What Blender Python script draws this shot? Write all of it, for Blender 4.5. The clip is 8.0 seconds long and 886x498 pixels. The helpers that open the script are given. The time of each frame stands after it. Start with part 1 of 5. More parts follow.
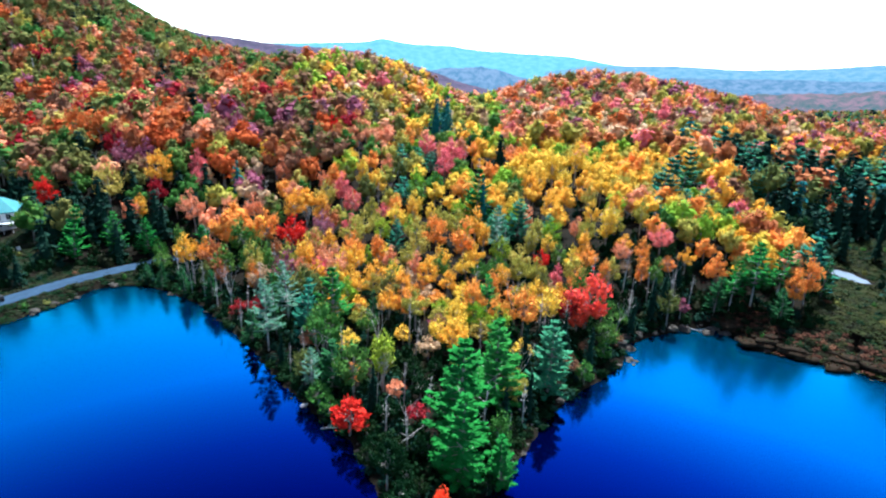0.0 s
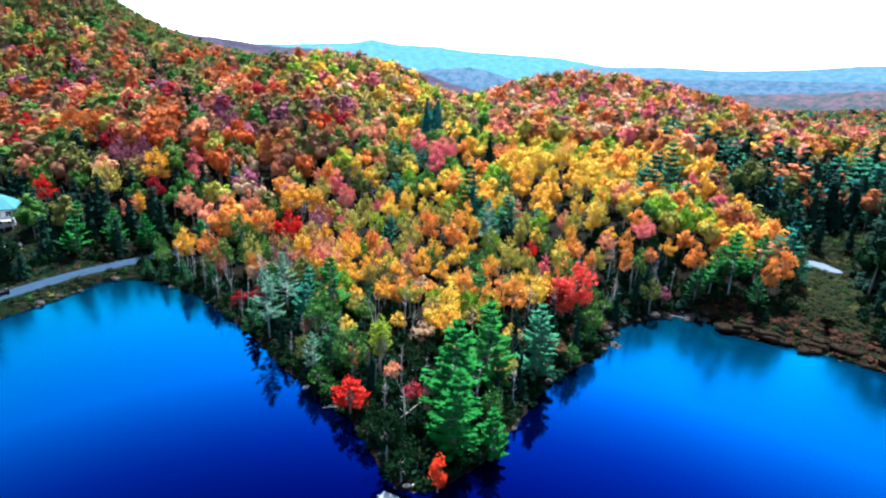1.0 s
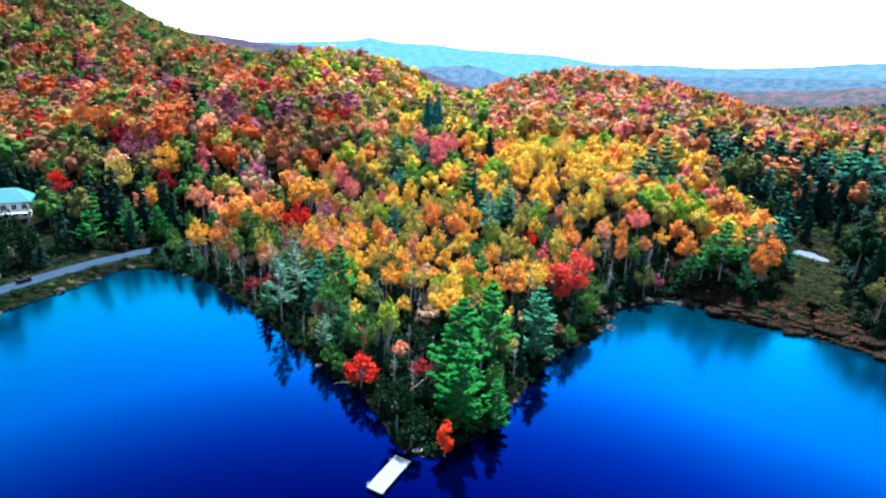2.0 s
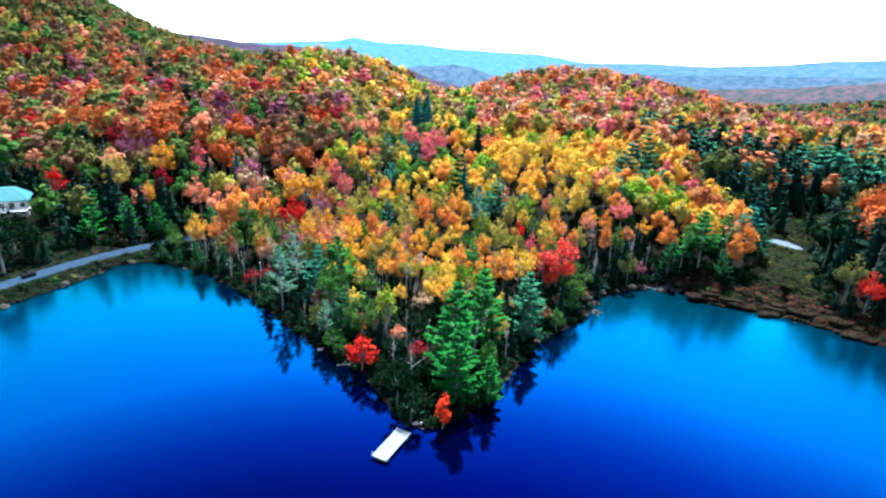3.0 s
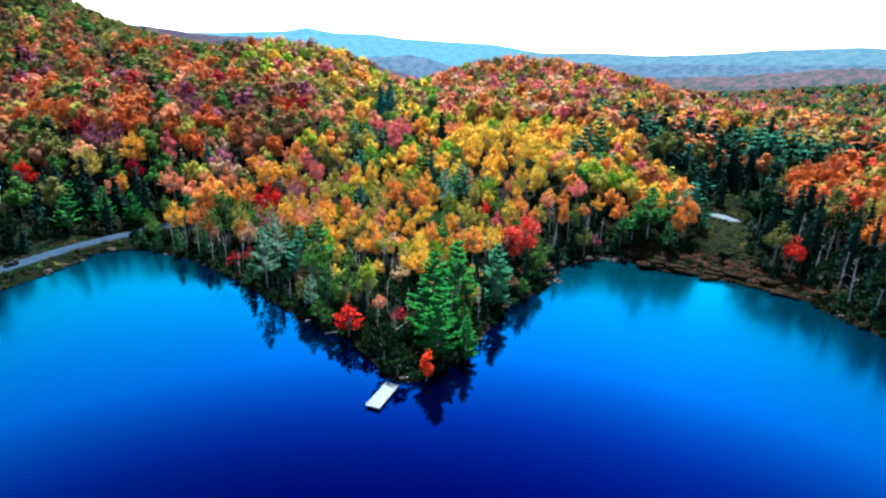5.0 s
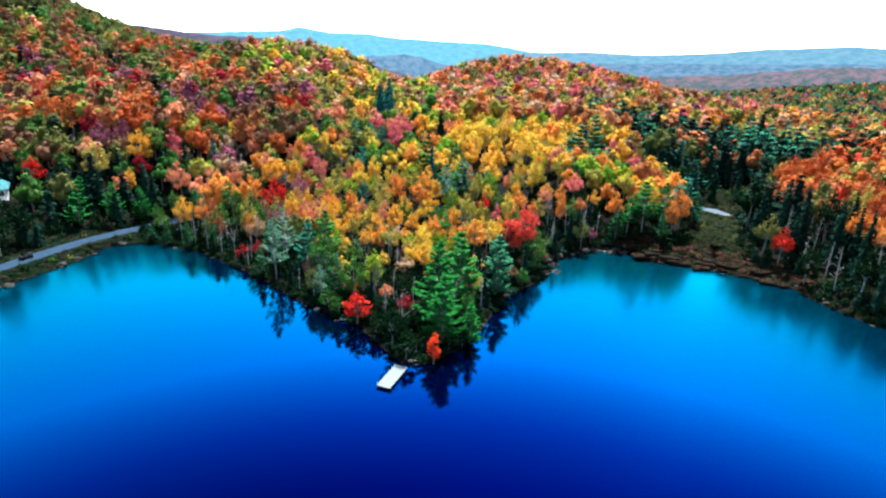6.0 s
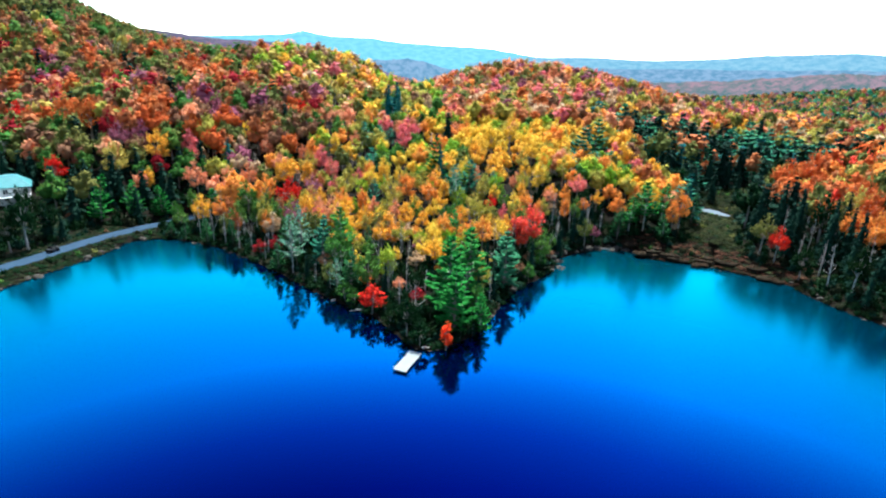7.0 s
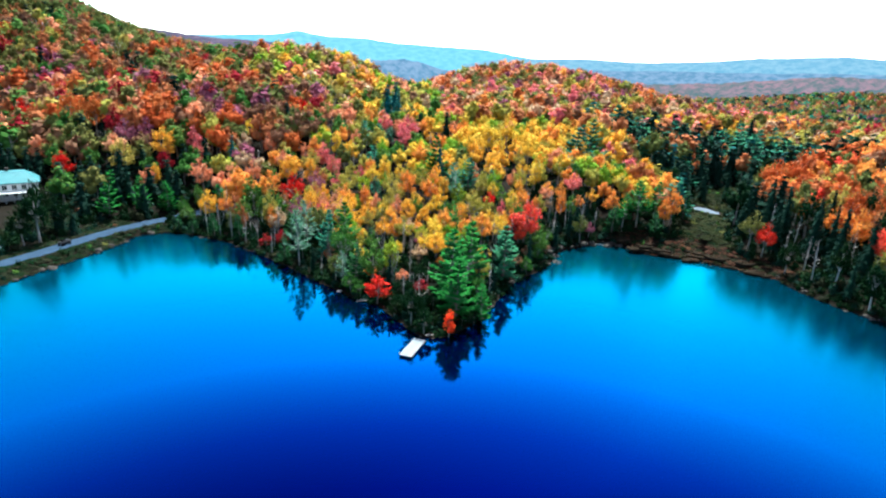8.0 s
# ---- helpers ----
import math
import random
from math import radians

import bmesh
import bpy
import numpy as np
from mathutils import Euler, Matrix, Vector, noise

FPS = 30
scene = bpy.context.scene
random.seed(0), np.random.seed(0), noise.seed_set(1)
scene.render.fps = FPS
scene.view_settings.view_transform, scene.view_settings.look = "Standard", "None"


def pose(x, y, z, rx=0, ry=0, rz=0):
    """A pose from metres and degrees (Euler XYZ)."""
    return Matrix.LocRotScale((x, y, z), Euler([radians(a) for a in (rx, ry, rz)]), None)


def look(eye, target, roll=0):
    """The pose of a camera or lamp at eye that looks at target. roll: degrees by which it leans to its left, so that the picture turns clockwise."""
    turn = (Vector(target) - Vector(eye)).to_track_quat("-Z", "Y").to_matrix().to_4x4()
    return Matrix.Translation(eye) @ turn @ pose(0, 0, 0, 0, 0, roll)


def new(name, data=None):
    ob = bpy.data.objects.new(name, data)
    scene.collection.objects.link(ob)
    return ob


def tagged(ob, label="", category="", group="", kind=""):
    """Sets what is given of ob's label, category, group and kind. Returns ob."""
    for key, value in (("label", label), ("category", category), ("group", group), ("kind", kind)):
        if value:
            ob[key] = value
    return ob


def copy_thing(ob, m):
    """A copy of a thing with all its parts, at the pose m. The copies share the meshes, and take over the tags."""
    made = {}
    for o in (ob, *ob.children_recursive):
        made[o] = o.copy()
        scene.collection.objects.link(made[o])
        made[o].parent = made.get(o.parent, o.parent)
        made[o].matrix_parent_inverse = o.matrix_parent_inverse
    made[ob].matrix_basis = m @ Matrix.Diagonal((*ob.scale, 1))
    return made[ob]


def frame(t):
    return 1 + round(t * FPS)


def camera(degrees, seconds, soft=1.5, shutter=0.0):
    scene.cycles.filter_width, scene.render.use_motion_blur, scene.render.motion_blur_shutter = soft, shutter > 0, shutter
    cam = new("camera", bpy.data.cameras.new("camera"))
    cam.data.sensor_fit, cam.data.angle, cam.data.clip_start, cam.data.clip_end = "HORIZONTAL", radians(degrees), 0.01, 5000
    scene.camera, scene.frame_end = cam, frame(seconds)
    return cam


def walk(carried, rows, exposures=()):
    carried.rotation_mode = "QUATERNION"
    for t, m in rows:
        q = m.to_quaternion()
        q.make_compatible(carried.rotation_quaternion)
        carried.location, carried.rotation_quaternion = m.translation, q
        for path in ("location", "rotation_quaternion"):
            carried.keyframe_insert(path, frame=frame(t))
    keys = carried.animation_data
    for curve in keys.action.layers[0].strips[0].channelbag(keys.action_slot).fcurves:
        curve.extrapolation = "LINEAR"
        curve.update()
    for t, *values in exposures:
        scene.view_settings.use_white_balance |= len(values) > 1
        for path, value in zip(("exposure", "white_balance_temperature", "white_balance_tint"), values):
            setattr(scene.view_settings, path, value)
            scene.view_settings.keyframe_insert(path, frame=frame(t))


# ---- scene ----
# The camera: a small aircraft that backs away from the wooded point over the lake.
PATH = [
    (0, (5.794, -49.708, 49.743), (5.69, -47.813, 49.112), 2.5),
    (0.5, (5.7, -52.061, 49.588), (5.622, -50.163, 48.961), 2.5),
    (1, (5.469, -54.926, 49.421), (5.402, -53.028, 48.795), 2.5),
    (1.5, (5.126, -57.847, 49.247), (5.062, -55.951, 48.616), 2.5),
    (3, (3.705, -66.37, 48.876), (3.69, -64.473, 48.244), 2.2),
    (3.5, (3.19, -69.188, 48.86), (3.228, -67.289, 48.236), 2.1),
    (4, (2.457, -71.7, 48.873), (2.543, -69.805, 48.238), 1.9),
    (4.5, (1.634, -73.981, 48.846), (1.745, -72.094, 48.192), 1.9),
    (6, (-1.394, -80.904, 48.572), (-1.245, -79.021, 47.915), 1.9),
    (6.5, (-2.616, -83.715, 48.516), (-2.477, -81.826, 47.873), 2.0),
    (7, (-3.82, -86.562, 48.488), (-3.674, -84.674, 47.844), 2.2),
    (7.5, (-4.939, -89.171, 48.495), (-4.787, -87.28, 47.861), 2.3),
    (8, (-5.89, -91.525, 48.496), (-5.722, -89.638, 47.855), 2.6),
]
cam = camera(76.6, 8.0, soft=2.2)
walk(cam, [(t, look(eye, target, roll)) for t, eye, target, roll in PATH], [(0.0, 1.43, 5450, 7), (3.0, 1.46, 5500, 7), (4.0, 1.27, 5550, 6), (4.6, 1.19, 5600, 5), (6.0, 1.27, 5800, 3), (6.6, 1.4, 5800, 2), (8.0, 1.4, 5800, 2)])

# ---- world, sun, exposure ----
SUN_ELEVATION, SUN_AZIMUTH = radians(61), radians(8)
world = bpy.data.worlds.new("sky")
scene.world = world
world.use_nodes = True
wt = world.node_tree
wt.nodes.clear()
sky = wt.nodes.new("ShaderNodeTexSky")
sky.sky_type, sky.sun_disc = "NISHITA", False
sky.sun_elevation, sky.sun_rotation = SUN_ELEVATION, SUN_AZIMUTH
sky.altitude, sky.air_density, sky.dust_density, sky.ozone_density = 300, 1.0, 0.75, 1.0
veil = wt.nodes.new("ShaderNodeHueSaturation")
veil.inputs["Saturation"].default_value = 0.35
depth = wt.nodes.new("ShaderNodeGamma")
depth.inputs["Gamma"].default_value = 2.4
back = wt.nodes.new("ShaderNodeBackground")
back.inputs["Strength"].default_value = 0.0172
wout = wt.nodes.new("ShaderNodeOutputWorld")
wt.links.new(sky.outputs[0], veil.inputs["Color"])
wt.links.new(veil.outputs[0], depth.inputs["Color"])
wt.links.new(depth.outputs[0], back.inputs["Color"])
wt.links.new(back.outputs[0], wout.inputs["Surface"])

sun_data = bpy.data.lights.new("sun", "SUN")
sun_data.energy, sun_data.angle, sun_data.color = 5.3, radians(3), (1.0, 0.95, 0.87)
sun = new("sun", sun_data)
sun_from = Vector((math.sin(SUN_AZIMUTH) * math.cos(SUN_ELEVATION), math.cos(SUN_AZIMUTH) * math.cos(SUN_ELEVATION), math.sin(SUN_ELEVATION)))
sun.rotation_euler = sun_from.to_track_quat("Z", "Y").to_euler()


# ---- materials ----
def material(name):
    m = bpy.data.materials.new(name)
    m.use_nodes = True
    nt = m.node_tree
    return m, nt, nt.nodes["Principled BSDF"]


def node(nt, kind, **values):
    n = nt.nodes.new(kind)
    for key, value in values.items():
        n.inputs[key].default_value = value
    return n


def ramp(nt, source, stops):
    n = nt.nodes.new("ShaderNodeValToRGB")
    els = n.color_ramp.elements
    while len(els) < len(stops):
        els.new(0.5)
    for el, (p, c) in zip(els, stops):
        el.position, el.color = p, (*c, 1)
    nt.links.new(source, n.inputs["Fac"])
    return n.outputs["Color"]


def leaf_material(name, main, second, through_light=0.26, turning=None):
    """Foliage: each clump has its own tone, each tree its own lean from one colour to the other."""
    m, nt, bsdf = material(name)
    island = nt.nodes.new("ShaderNodeNewGeometry").outputs["Random Per Island"]
    info = nt.nodes.new("ShaderNodeObjectInfo").outputs["Random"]
    attr = nt.nodes.new("ShaderNodeAttribute")
    attr.attribute_name = "tree_tone"
    add = nt.nodes.new("ShaderNodeMath")
    add.operation = "ADD"
    nt.links.new(attr.outputs["Fac"], add.inputs[0])
    nt.links.new(info, add.inputs[1])
    tone = nt.nodes.new("ShaderNodeMath")
    tone.operation = "FRACT"
    nt.links.new(add.outputs[0], tone.inputs[0])
    lean = nt.nodes.new("ShaderNodeMath")
    lean.operation, lean.inputs[1].default_value = "MULTIPLY_ADD", 0.74
    share = nt.nodes.new("ShaderNodeMath")
    share.operation, share.inputs[1].default_value = "MULTIPLY", 0.26
    other = nt.nodes.new("ShaderNodeMath")
    other.operation, other.inputs[1].default_value = "MULTIPLY", 7.31
    spin = nt.nodes.new("ShaderNodeMath")
    spin.operation = "FRACT"
    nt.links.new(island, other.inputs[0])
    nt.links.new(other.outputs[0], spin.inputs[0])
    nt.links.new(spin.outputs[0], share.inputs[0])
    nt.links.new(tone.outputs[0], lean.inputs[0])
    nt.links.new(share.outputs[0], lean.inputs[2])
    turned = tuple(0.5 * c + 0.5 * t for c, t in zip(main, turning or main))
    per_tree = ramp(nt, lean.outputs[0], [(0.0, turned), (0.16, main), (0.5, main), (0.95, second)])
    per_clump = ramp(nt, island, [(0.0, (0.78, 0.78, 0.78)), (0.5, (0.94, 0.94, 0.94)), (1.0, (1.1, 1.09, 1.06))])
    mix = nt.nodes.new("ShaderNodeMix")
    mix.data_type, mix.blend_type = "RGBA", "MULTIPLY"
    mix.inputs[0].default_value = 1.0
    nt.links.new(per_tree, mix.inputs[6])
    nt.links.new(per_clump, mix.inputs[7])
    nt.links.new(mix.outputs[2], bsdf.inputs["Base Color"])
    bsdf.inputs["Roughness"].default_value = 0.85
    bsdf.inputs["Specular IOR Level"].default_value = 0.05
    trans = nt.nodes.new("ShaderNodeBsdfTranslucent")
    nt.links.new(mix.outputs[2], trans.inputs["Color"])
    both = nt.nodes.new("ShaderNodeMixShader")
    both.inputs[0].default_value = through_light
    nt.links.new(bsdf.outputs[0], both.inputs[1])
    nt.links.new(trans.outputs[0], both.inputs[2])
    nt.links.new(both.outputs[0], nt.nodes["Material Output"].inputs["Surface"])
    return m


def surface_material(name, dark, light, scale, rough=0.8, bump=0.3, metal=0.0, detail=6.0, fine=8.0, stretch=(1, 1, 1)):
    """A mottled surface: broad stains, fine grain and relief, at real-world size."""
    m, nt, bsdf = material(name)
    coord = nt.nodes.new("ShaderNodeTexCoord")
    mapping = nt.nodes.new("ShaderNodeMapping")
    mapping.inputs["Scale"].default_value = stretch
    nt.links.new(coord.outputs["Object"], mapping.inputs["Vector"])
    broad = node(nt, "ShaderNodeTexNoise", Scale=scale, Detail=detail, Roughness=0.6)
    grain = node(nt, "ShaderNodeTexNoise", Scale=scale * fine, Detail=4.0, Roughness=0.7)
    for n in (broad, grain):
        nt.links.new(mapping.outputs[0], n.inputs["Vector"])
    mixed = nt.nodes.new("ShaderNodeMix")
    mixed.inputs[0].default_value = 0.4
    nt.links.new(broad.outputs[0], mixed.inputs[2])
    nt.links.new(grain.outputs[0], mixed.inputs[3])
    nt.links.new(ramp(nt, mixed.outputs[0], [(0.32, dark), (0.68, light)]), bsdf.inputs["Base Color"])
    bsdf.inputs["Roughness"].default_value = rough
    bsdf.inputs["Metallic"].default_value = metal
    bsdf.inputs["Specular IOR Level"].default_value = 0.06 if rough > 0.78 else 0.4
    b = nt.nodes.new("ShaderNodeBump")
    b.inputs["Strength"].default_value = bump
    b.inputs["Distance"].default_value = 0.05
    nt.links.new(mixed.outputs[0], b.inputs["Height"])
    nt.links.new(b.outputs[0], bsdf.inputs["Normal"])
    return m


LEAF = {
    "scarlet": leaf_material("leaf_scarlet", (0.62, 0.022, 0.016), (0.74, 0.09, 0.03), turning=(0.3, 0.01, 0.02)),
    "flame": leaf_material("leaf_flame", (0.90, 0.075, 0.025), (0.90, 0.12, 0.03), 0.5),
    "coral": leaf_material("leaf_coral", (0.88, 0.11, 0.06), (0.88, 0.17, 0.085), turning=(0.55, 0.04, 0.12)),
    "crimson": leaf_material("leaf_crimson", (0.30, 0.015, 0.025), (0.40, 0.03, 0.04), turning=(0.4, 0.1, 0.03)),
    "pink": leaf_material("leaf_pink", (0.70, 0.16, 0.18), (0.76, 0.24, 0.2), turning=(0.45, 0.2, 0.2)),
    "mauve": leaf_material("leaf_mauve", (0.30, 0.09, 0.14), (0.36, 0.16, 0.2), turning=(0.35, 0.25, 0.16)),
    "salmon": leaf_material("leaf_salmon", (0.74, 0.29, 0.15), (0.76, 0.38, 0.19), turning=(0.5, 0.34, 0.1)),
    "orange": leaf_material("leaf_orange", (0.80, 0.30, 0.06), (0.82, 0.39, 0.07), turning=(0.45, 0.36, 0.05)),
    "rust": leaf_material("leaf_rust", (0.41, 0.135, 0.05), (0.44, 0.19, 0.075), turning=(0.2, 0.17, 0.05)),
    "ember": leaf_material("leaf_ember", (0.52, 0.11, 0.028), (0.54, 0.17, 0.042), turning=(0.4, 0.2, 0.04)),
    "umber": leaf_material("leaf_umber", (0.22, 0.105, 0.06), (0.28, 0.15, 0.08), turning=(0.12, 0.13, 0.04)),
    "moss": leaf_material("leaf_moss", (0.13, 0.155, 0.04), (0.20, 0.19, 0.05), turning=(0.28, 0.16, 0.05)),
    "amber": leaf_material("leaf_amber", (0.82, 0.46, 0.05), (0.78, 0.37, 0.05), turning=(0.4, 0.38, 0.05)),
    "yellow": leaf_material("leaf_yellow", (0.82, 0.58, 0.07), (0.80, 0.49, 0.06), turning=(0.42, 0.44, 0.05)),
    "olive": leaf_material("leaf_olive", (0.38, 0.35, 0.06), (0.50, 0.38, 0.09), turning=(0.2, 0.27, 0.04)),
    "lime": leaf_material("leaf_lime", (0.22, 0.40, 0.03), (0.38, 0.44, 0.04), turning=(0.5, 0.42, 0.05)),
    "green": leaf_material("leaf_green", (0.06, 0.17, 0.03), (0.12, 0.22, 0.04), turning=(0.2, 0.2, 0.04)),
    "tan": leaf_material("leaf_tan", (0.60, 0.41, 0.24), (0.64, 0.46, 0.28), turning=(0.4, 0.24, 0.12)),
    # Near-black green: the deep shade between trees is put into this leaf colour.
    "shade": leaf_material("leaf_painted_shade", (0.006, 0.026, 0.008), (0.012, 0.026, 0.007)),
    "pine": leaf_material("needle_pine", (0.026, 0.185, 0.03), (0.052, 0.235, 0.036), 0.2),
    "dark_pine": leaf_material("needle_dark_pine", (0.018, 0.085, 0.026), (0.03, 0.11, 0.03), 0.15),
    "grey_pine": leaf_material("needle_grey_pine", (0.085, 0.20, 0.125), (0.11, 0.23, 0.145), 0.15),
    "teal_pine": leaf_material("needle_teal_pine", (0.04, 0.20, 0.12), (0.06, 0.23, 0.10), 0.2),
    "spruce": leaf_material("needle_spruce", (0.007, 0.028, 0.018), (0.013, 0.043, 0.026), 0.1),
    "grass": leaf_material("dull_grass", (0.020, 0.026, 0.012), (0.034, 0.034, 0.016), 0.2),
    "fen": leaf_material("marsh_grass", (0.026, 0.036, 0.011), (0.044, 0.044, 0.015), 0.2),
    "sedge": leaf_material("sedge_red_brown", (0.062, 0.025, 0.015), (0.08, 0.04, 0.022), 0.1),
    "blue_spruce": leaf_material("needle_blue_spruce", (0.022, 0.135, 0.13), (0.035, 0.16, 0.13), 0.1),
}
CLASSES = list(LEAF)
M_BARK = surface_material("bark_grey", (0.13, 0.115, 0.1), (0.36, 0.33, 0.29), 1.5, 0.9, 0.5, stretch=(1, 1, 0.25))
M_PALE_BARK = surface_material("bark_pale", (0.24, 0.22, 0.2), (0.50, 0.47, 0.43), 1.2, 0.8, 0.4, stretch=(1, 1, 0.4))
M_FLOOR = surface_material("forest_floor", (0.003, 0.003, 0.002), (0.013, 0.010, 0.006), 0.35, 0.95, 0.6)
M_ROCK = surface_material("lake_rock", (0.018, 0.016, 0.014), (0.085, 0.075, 0.064), 1.4, 0.85, 0.6)
M_ROAD = surface_material("gravel_road", (0.018, 0.036, 0.060), (0.032, 0.060, 0.098), 0.5, 0.9, 0.3)
M_DOCK = surface_material("weathered_dock_boards", (0.14, 0.165, 0.175), (0.20, 0.23, 0.24), 1.2, 0.6, 0.2, stretch=(0.3, 1, 1))
M_STEEL = surface_material("galvanised_steel", (0.35, 0.36, 0.37), (0.5, 0.51, 0.52), 3.0, 0.45, 0.1, metal=0.8)
M_SEDGE = surface_material("brown_sedge", (0.006, 0.006, 0.004), (0.034, 0.022, 0.013), 2.2, 0.95, 1.0)
M_WHITE = surface_material("white_clapboard", (0.66, 0.67, 0.66), (0.80, 0.80, 0.79), 0.8, 0.6, 0.2)
M_ROOF = surface_material("teal_metal_roof", (0.05, 0.20, 0.22), (0.08, 0.27, 0.28), 0.6, 0.4, 0.1, metal=0.1)
M_DARK_GLASS, _nt, _b = material("window_glass")
_b.inputs["Base Color"].default_value = (0.02, 0.025, 0.03, 1)
_b.inputs["Roughness"].default_value = 0.05

# Lake water: dark body, blue-tinted gloss by Fresnel, faint ripples.
M_WATER, wn, wb = material("lake_water")
wn.nodes.remove(wb)
body = node(wn, "ShaderNodeBsdfDiffuse", Color=(0.0, 0.0004, 0.010, 1))
gloss = node(wn, "ShaderNodeBsdfGlossy", Color=(0.0, 0.46, 1.0, 1), Roughness=0.115)
facing = node(wn, "ShaderNodeLayerWeight", Blend=0.5).outputs["Facing"]
steep = wn.nodes.new("ShaderNodeMath")
steep.operation, steep.inputs[1].default_value = "POWER", 4.6
gain = wn.nodes.new("ShaderNodeMath")
gain.operation, gain.inputs[1].default_value = "MULTIPLY", 7.5
most = wn.nodes.new("ShaderNodeMath")
most.operation, most.inputs[1].default_value = "MINIMUM", 0.32
wn.links.new(ramp(wn, facing, [(0.33, (0.0, 0.03, 0.9)), (0.41, (0.0, 0.12, 1.0)), (0.484, (0.0, 0.29, 1.0)), (0.56, (0.0, 0.46, 1.0)), (0.61, (0.0, 0.60, 1.0)), (0.67, (0.05, 0.82, 1.0)), (0.8, (0.10, 0.86, 1.0))]), gloss.inputs["Color"])
wn.links.new(facing, steep.inputs[0])
wn.links.new(steep.outputs[0], gain.inputs[0])
wmix = wn.nodes.new("ShaderNodeMixShader")
wcoord = wn.nodes.new("ShaderNodeTexCoord")
rip = node(wn, "ShaderNodeTexNoise", Scale=0.9, Detail=5.0, Roughness=0.6)
wbump = node(wn, "ShaderNodeBump", Strength=0.07, Distance=0.05)
wn.links.new(wcoord.outputs["Object"], rip.inputs["Vector"])
wn.links.new(rip.outputs[0], wbump.inputs["Height"])
wn.links.new(wbump.outputs[0], gloss.inputs["Normal"])
# Calm in the lee of the point, ruffled by the breeze in the bays.
lee = node(wn, "ShaderNodeVectorMath")
lee.operation, lee.inputs[1].default_value = "DISTANCE", (-15.0, 12.0, 0.0)
wn.links.new(wcoord.outputs["Object"], lee.inputs[0])
breeze = node(wn, "ShaderNodeMapRange")
for key, value in (("From Min", 34.0), ("From Max", 60.0), ("To Min", 0.06), ("To Max", 0.2)):
    breeze.inputs[key].default_value = value
wn.links.new(lee.outputs["Value"], breeze.inputs["Value"])
wn.links.new(breeze.outputs[0], gloss.inputs["Roughness"])
wn.links.new(gain.outputs[0], most.inputs[0])
wn.links.new(most.outputs[0], wmix.inputs[0])
wn.links.new(body.outputs[0], wmix.inputs[1])
wn.links.new(gloss.outputs[0], wmix.inputs[2])
wn.links.new(wmix.outputs[0], wn.nodes["Material Output"].inputs["Surface"])


M_POND, _nt, _b = material("shallow_pool_water")
_b.inputs["Base Color"].default_value = (0.2, 0.25, 0.3, 1)
_b.inputs["Roughness"].default_value = 0.12
_b.inputs["IOR"].default_value = 2.2
_b.inputs["Specular IOR Level"].default_value = 1.0


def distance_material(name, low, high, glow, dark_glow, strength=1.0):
    """A far ridge: patchy woods, with the blue haze of distance painted as emission."""
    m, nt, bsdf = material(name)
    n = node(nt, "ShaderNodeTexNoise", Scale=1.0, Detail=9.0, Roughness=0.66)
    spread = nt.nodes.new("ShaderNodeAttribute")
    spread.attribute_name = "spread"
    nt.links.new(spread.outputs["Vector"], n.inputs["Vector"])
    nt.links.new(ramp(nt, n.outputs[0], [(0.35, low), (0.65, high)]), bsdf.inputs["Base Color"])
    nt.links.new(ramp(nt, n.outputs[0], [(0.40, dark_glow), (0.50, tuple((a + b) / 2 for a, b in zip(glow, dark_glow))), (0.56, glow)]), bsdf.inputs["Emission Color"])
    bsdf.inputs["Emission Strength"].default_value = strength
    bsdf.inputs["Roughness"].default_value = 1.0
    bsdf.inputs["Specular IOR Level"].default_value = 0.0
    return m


# ---- plan ----
SHORE = [(-420, -260), (-250, -150), (-150, -70), (-110, -20), (-96, 5), (-87.5, 22.5), (-83, 34), (-79, 43), (-76, 51), (-75, 58.5), (-68, 61),
         (-60, 59), (-51, 54), (-42, 46), (-30, 34), (-18.5, 21.5), (-9, 13.5), (-4, 4.5), (-1, 0.3), (4, 0.4), (11, 7), (15.5, 16), (20, 25.5),
         (31, 37), (34, 41), (36, 48), (44, 54), (53, 58.5), (59, 57), (61, 49.5), (67.5, 47.8), (75.5, 43.5), (83, 37.5), (89, 31.5), (89, 25),
         (91.5, 16), (97, 7), (108, -15), (135, -55), (220, -130), (380, -260), (0, -420)]
# Hills: centre, spread, height.
HILLS = [(-300, 330, 85, 79.4), (-230, 250, 60, 32.2), (-175, 290, 45, -4.7), (-130, 235, 50, 19.7), (-95, 262, 45, 10.2), (-55, 228, 30, 22.4), (70, 300, 50, 28.4), (125, 265, 50, 13.0), (215, 85, 75, 23.4), (30, 112, 55, 3.8), (-30, 155, 45, 10.7), (102, 88, 24, -8.5), (-60, 76, 22, -1.2)]
HILLS += [(450, 460, 80, 18), (560, 400, 80, 9), (330, 330, 60, 5), (10, 275, 28, 7.3), (185, 225, 40, 6.7), (150, 135, 30, -11.9), (50, 70, 22, 6.7), (-120, 80, 30, 1.1), (-95, 150, 40, 14.8), (-116, 82, 16, -3.5), (-26, 228, 17, 6), (-82, 243, 24, -3), (12, 285, 15, -3.5), (98, 292, 25, -2.5), (-115, 268, 30, -3.5), (60, 190, 50, 14.5), (-130, 340, 40, 18.8)]
ROAD = [(-64, 79), (-71, 70.5), (-76.5, 64), (-81, 57), (-84.5, 49.5), (-87.5, 42), (-91.5, 33.5), (-98, 22), (-112, -2), (-150, -52)]
POND = (100.6, 90.0)
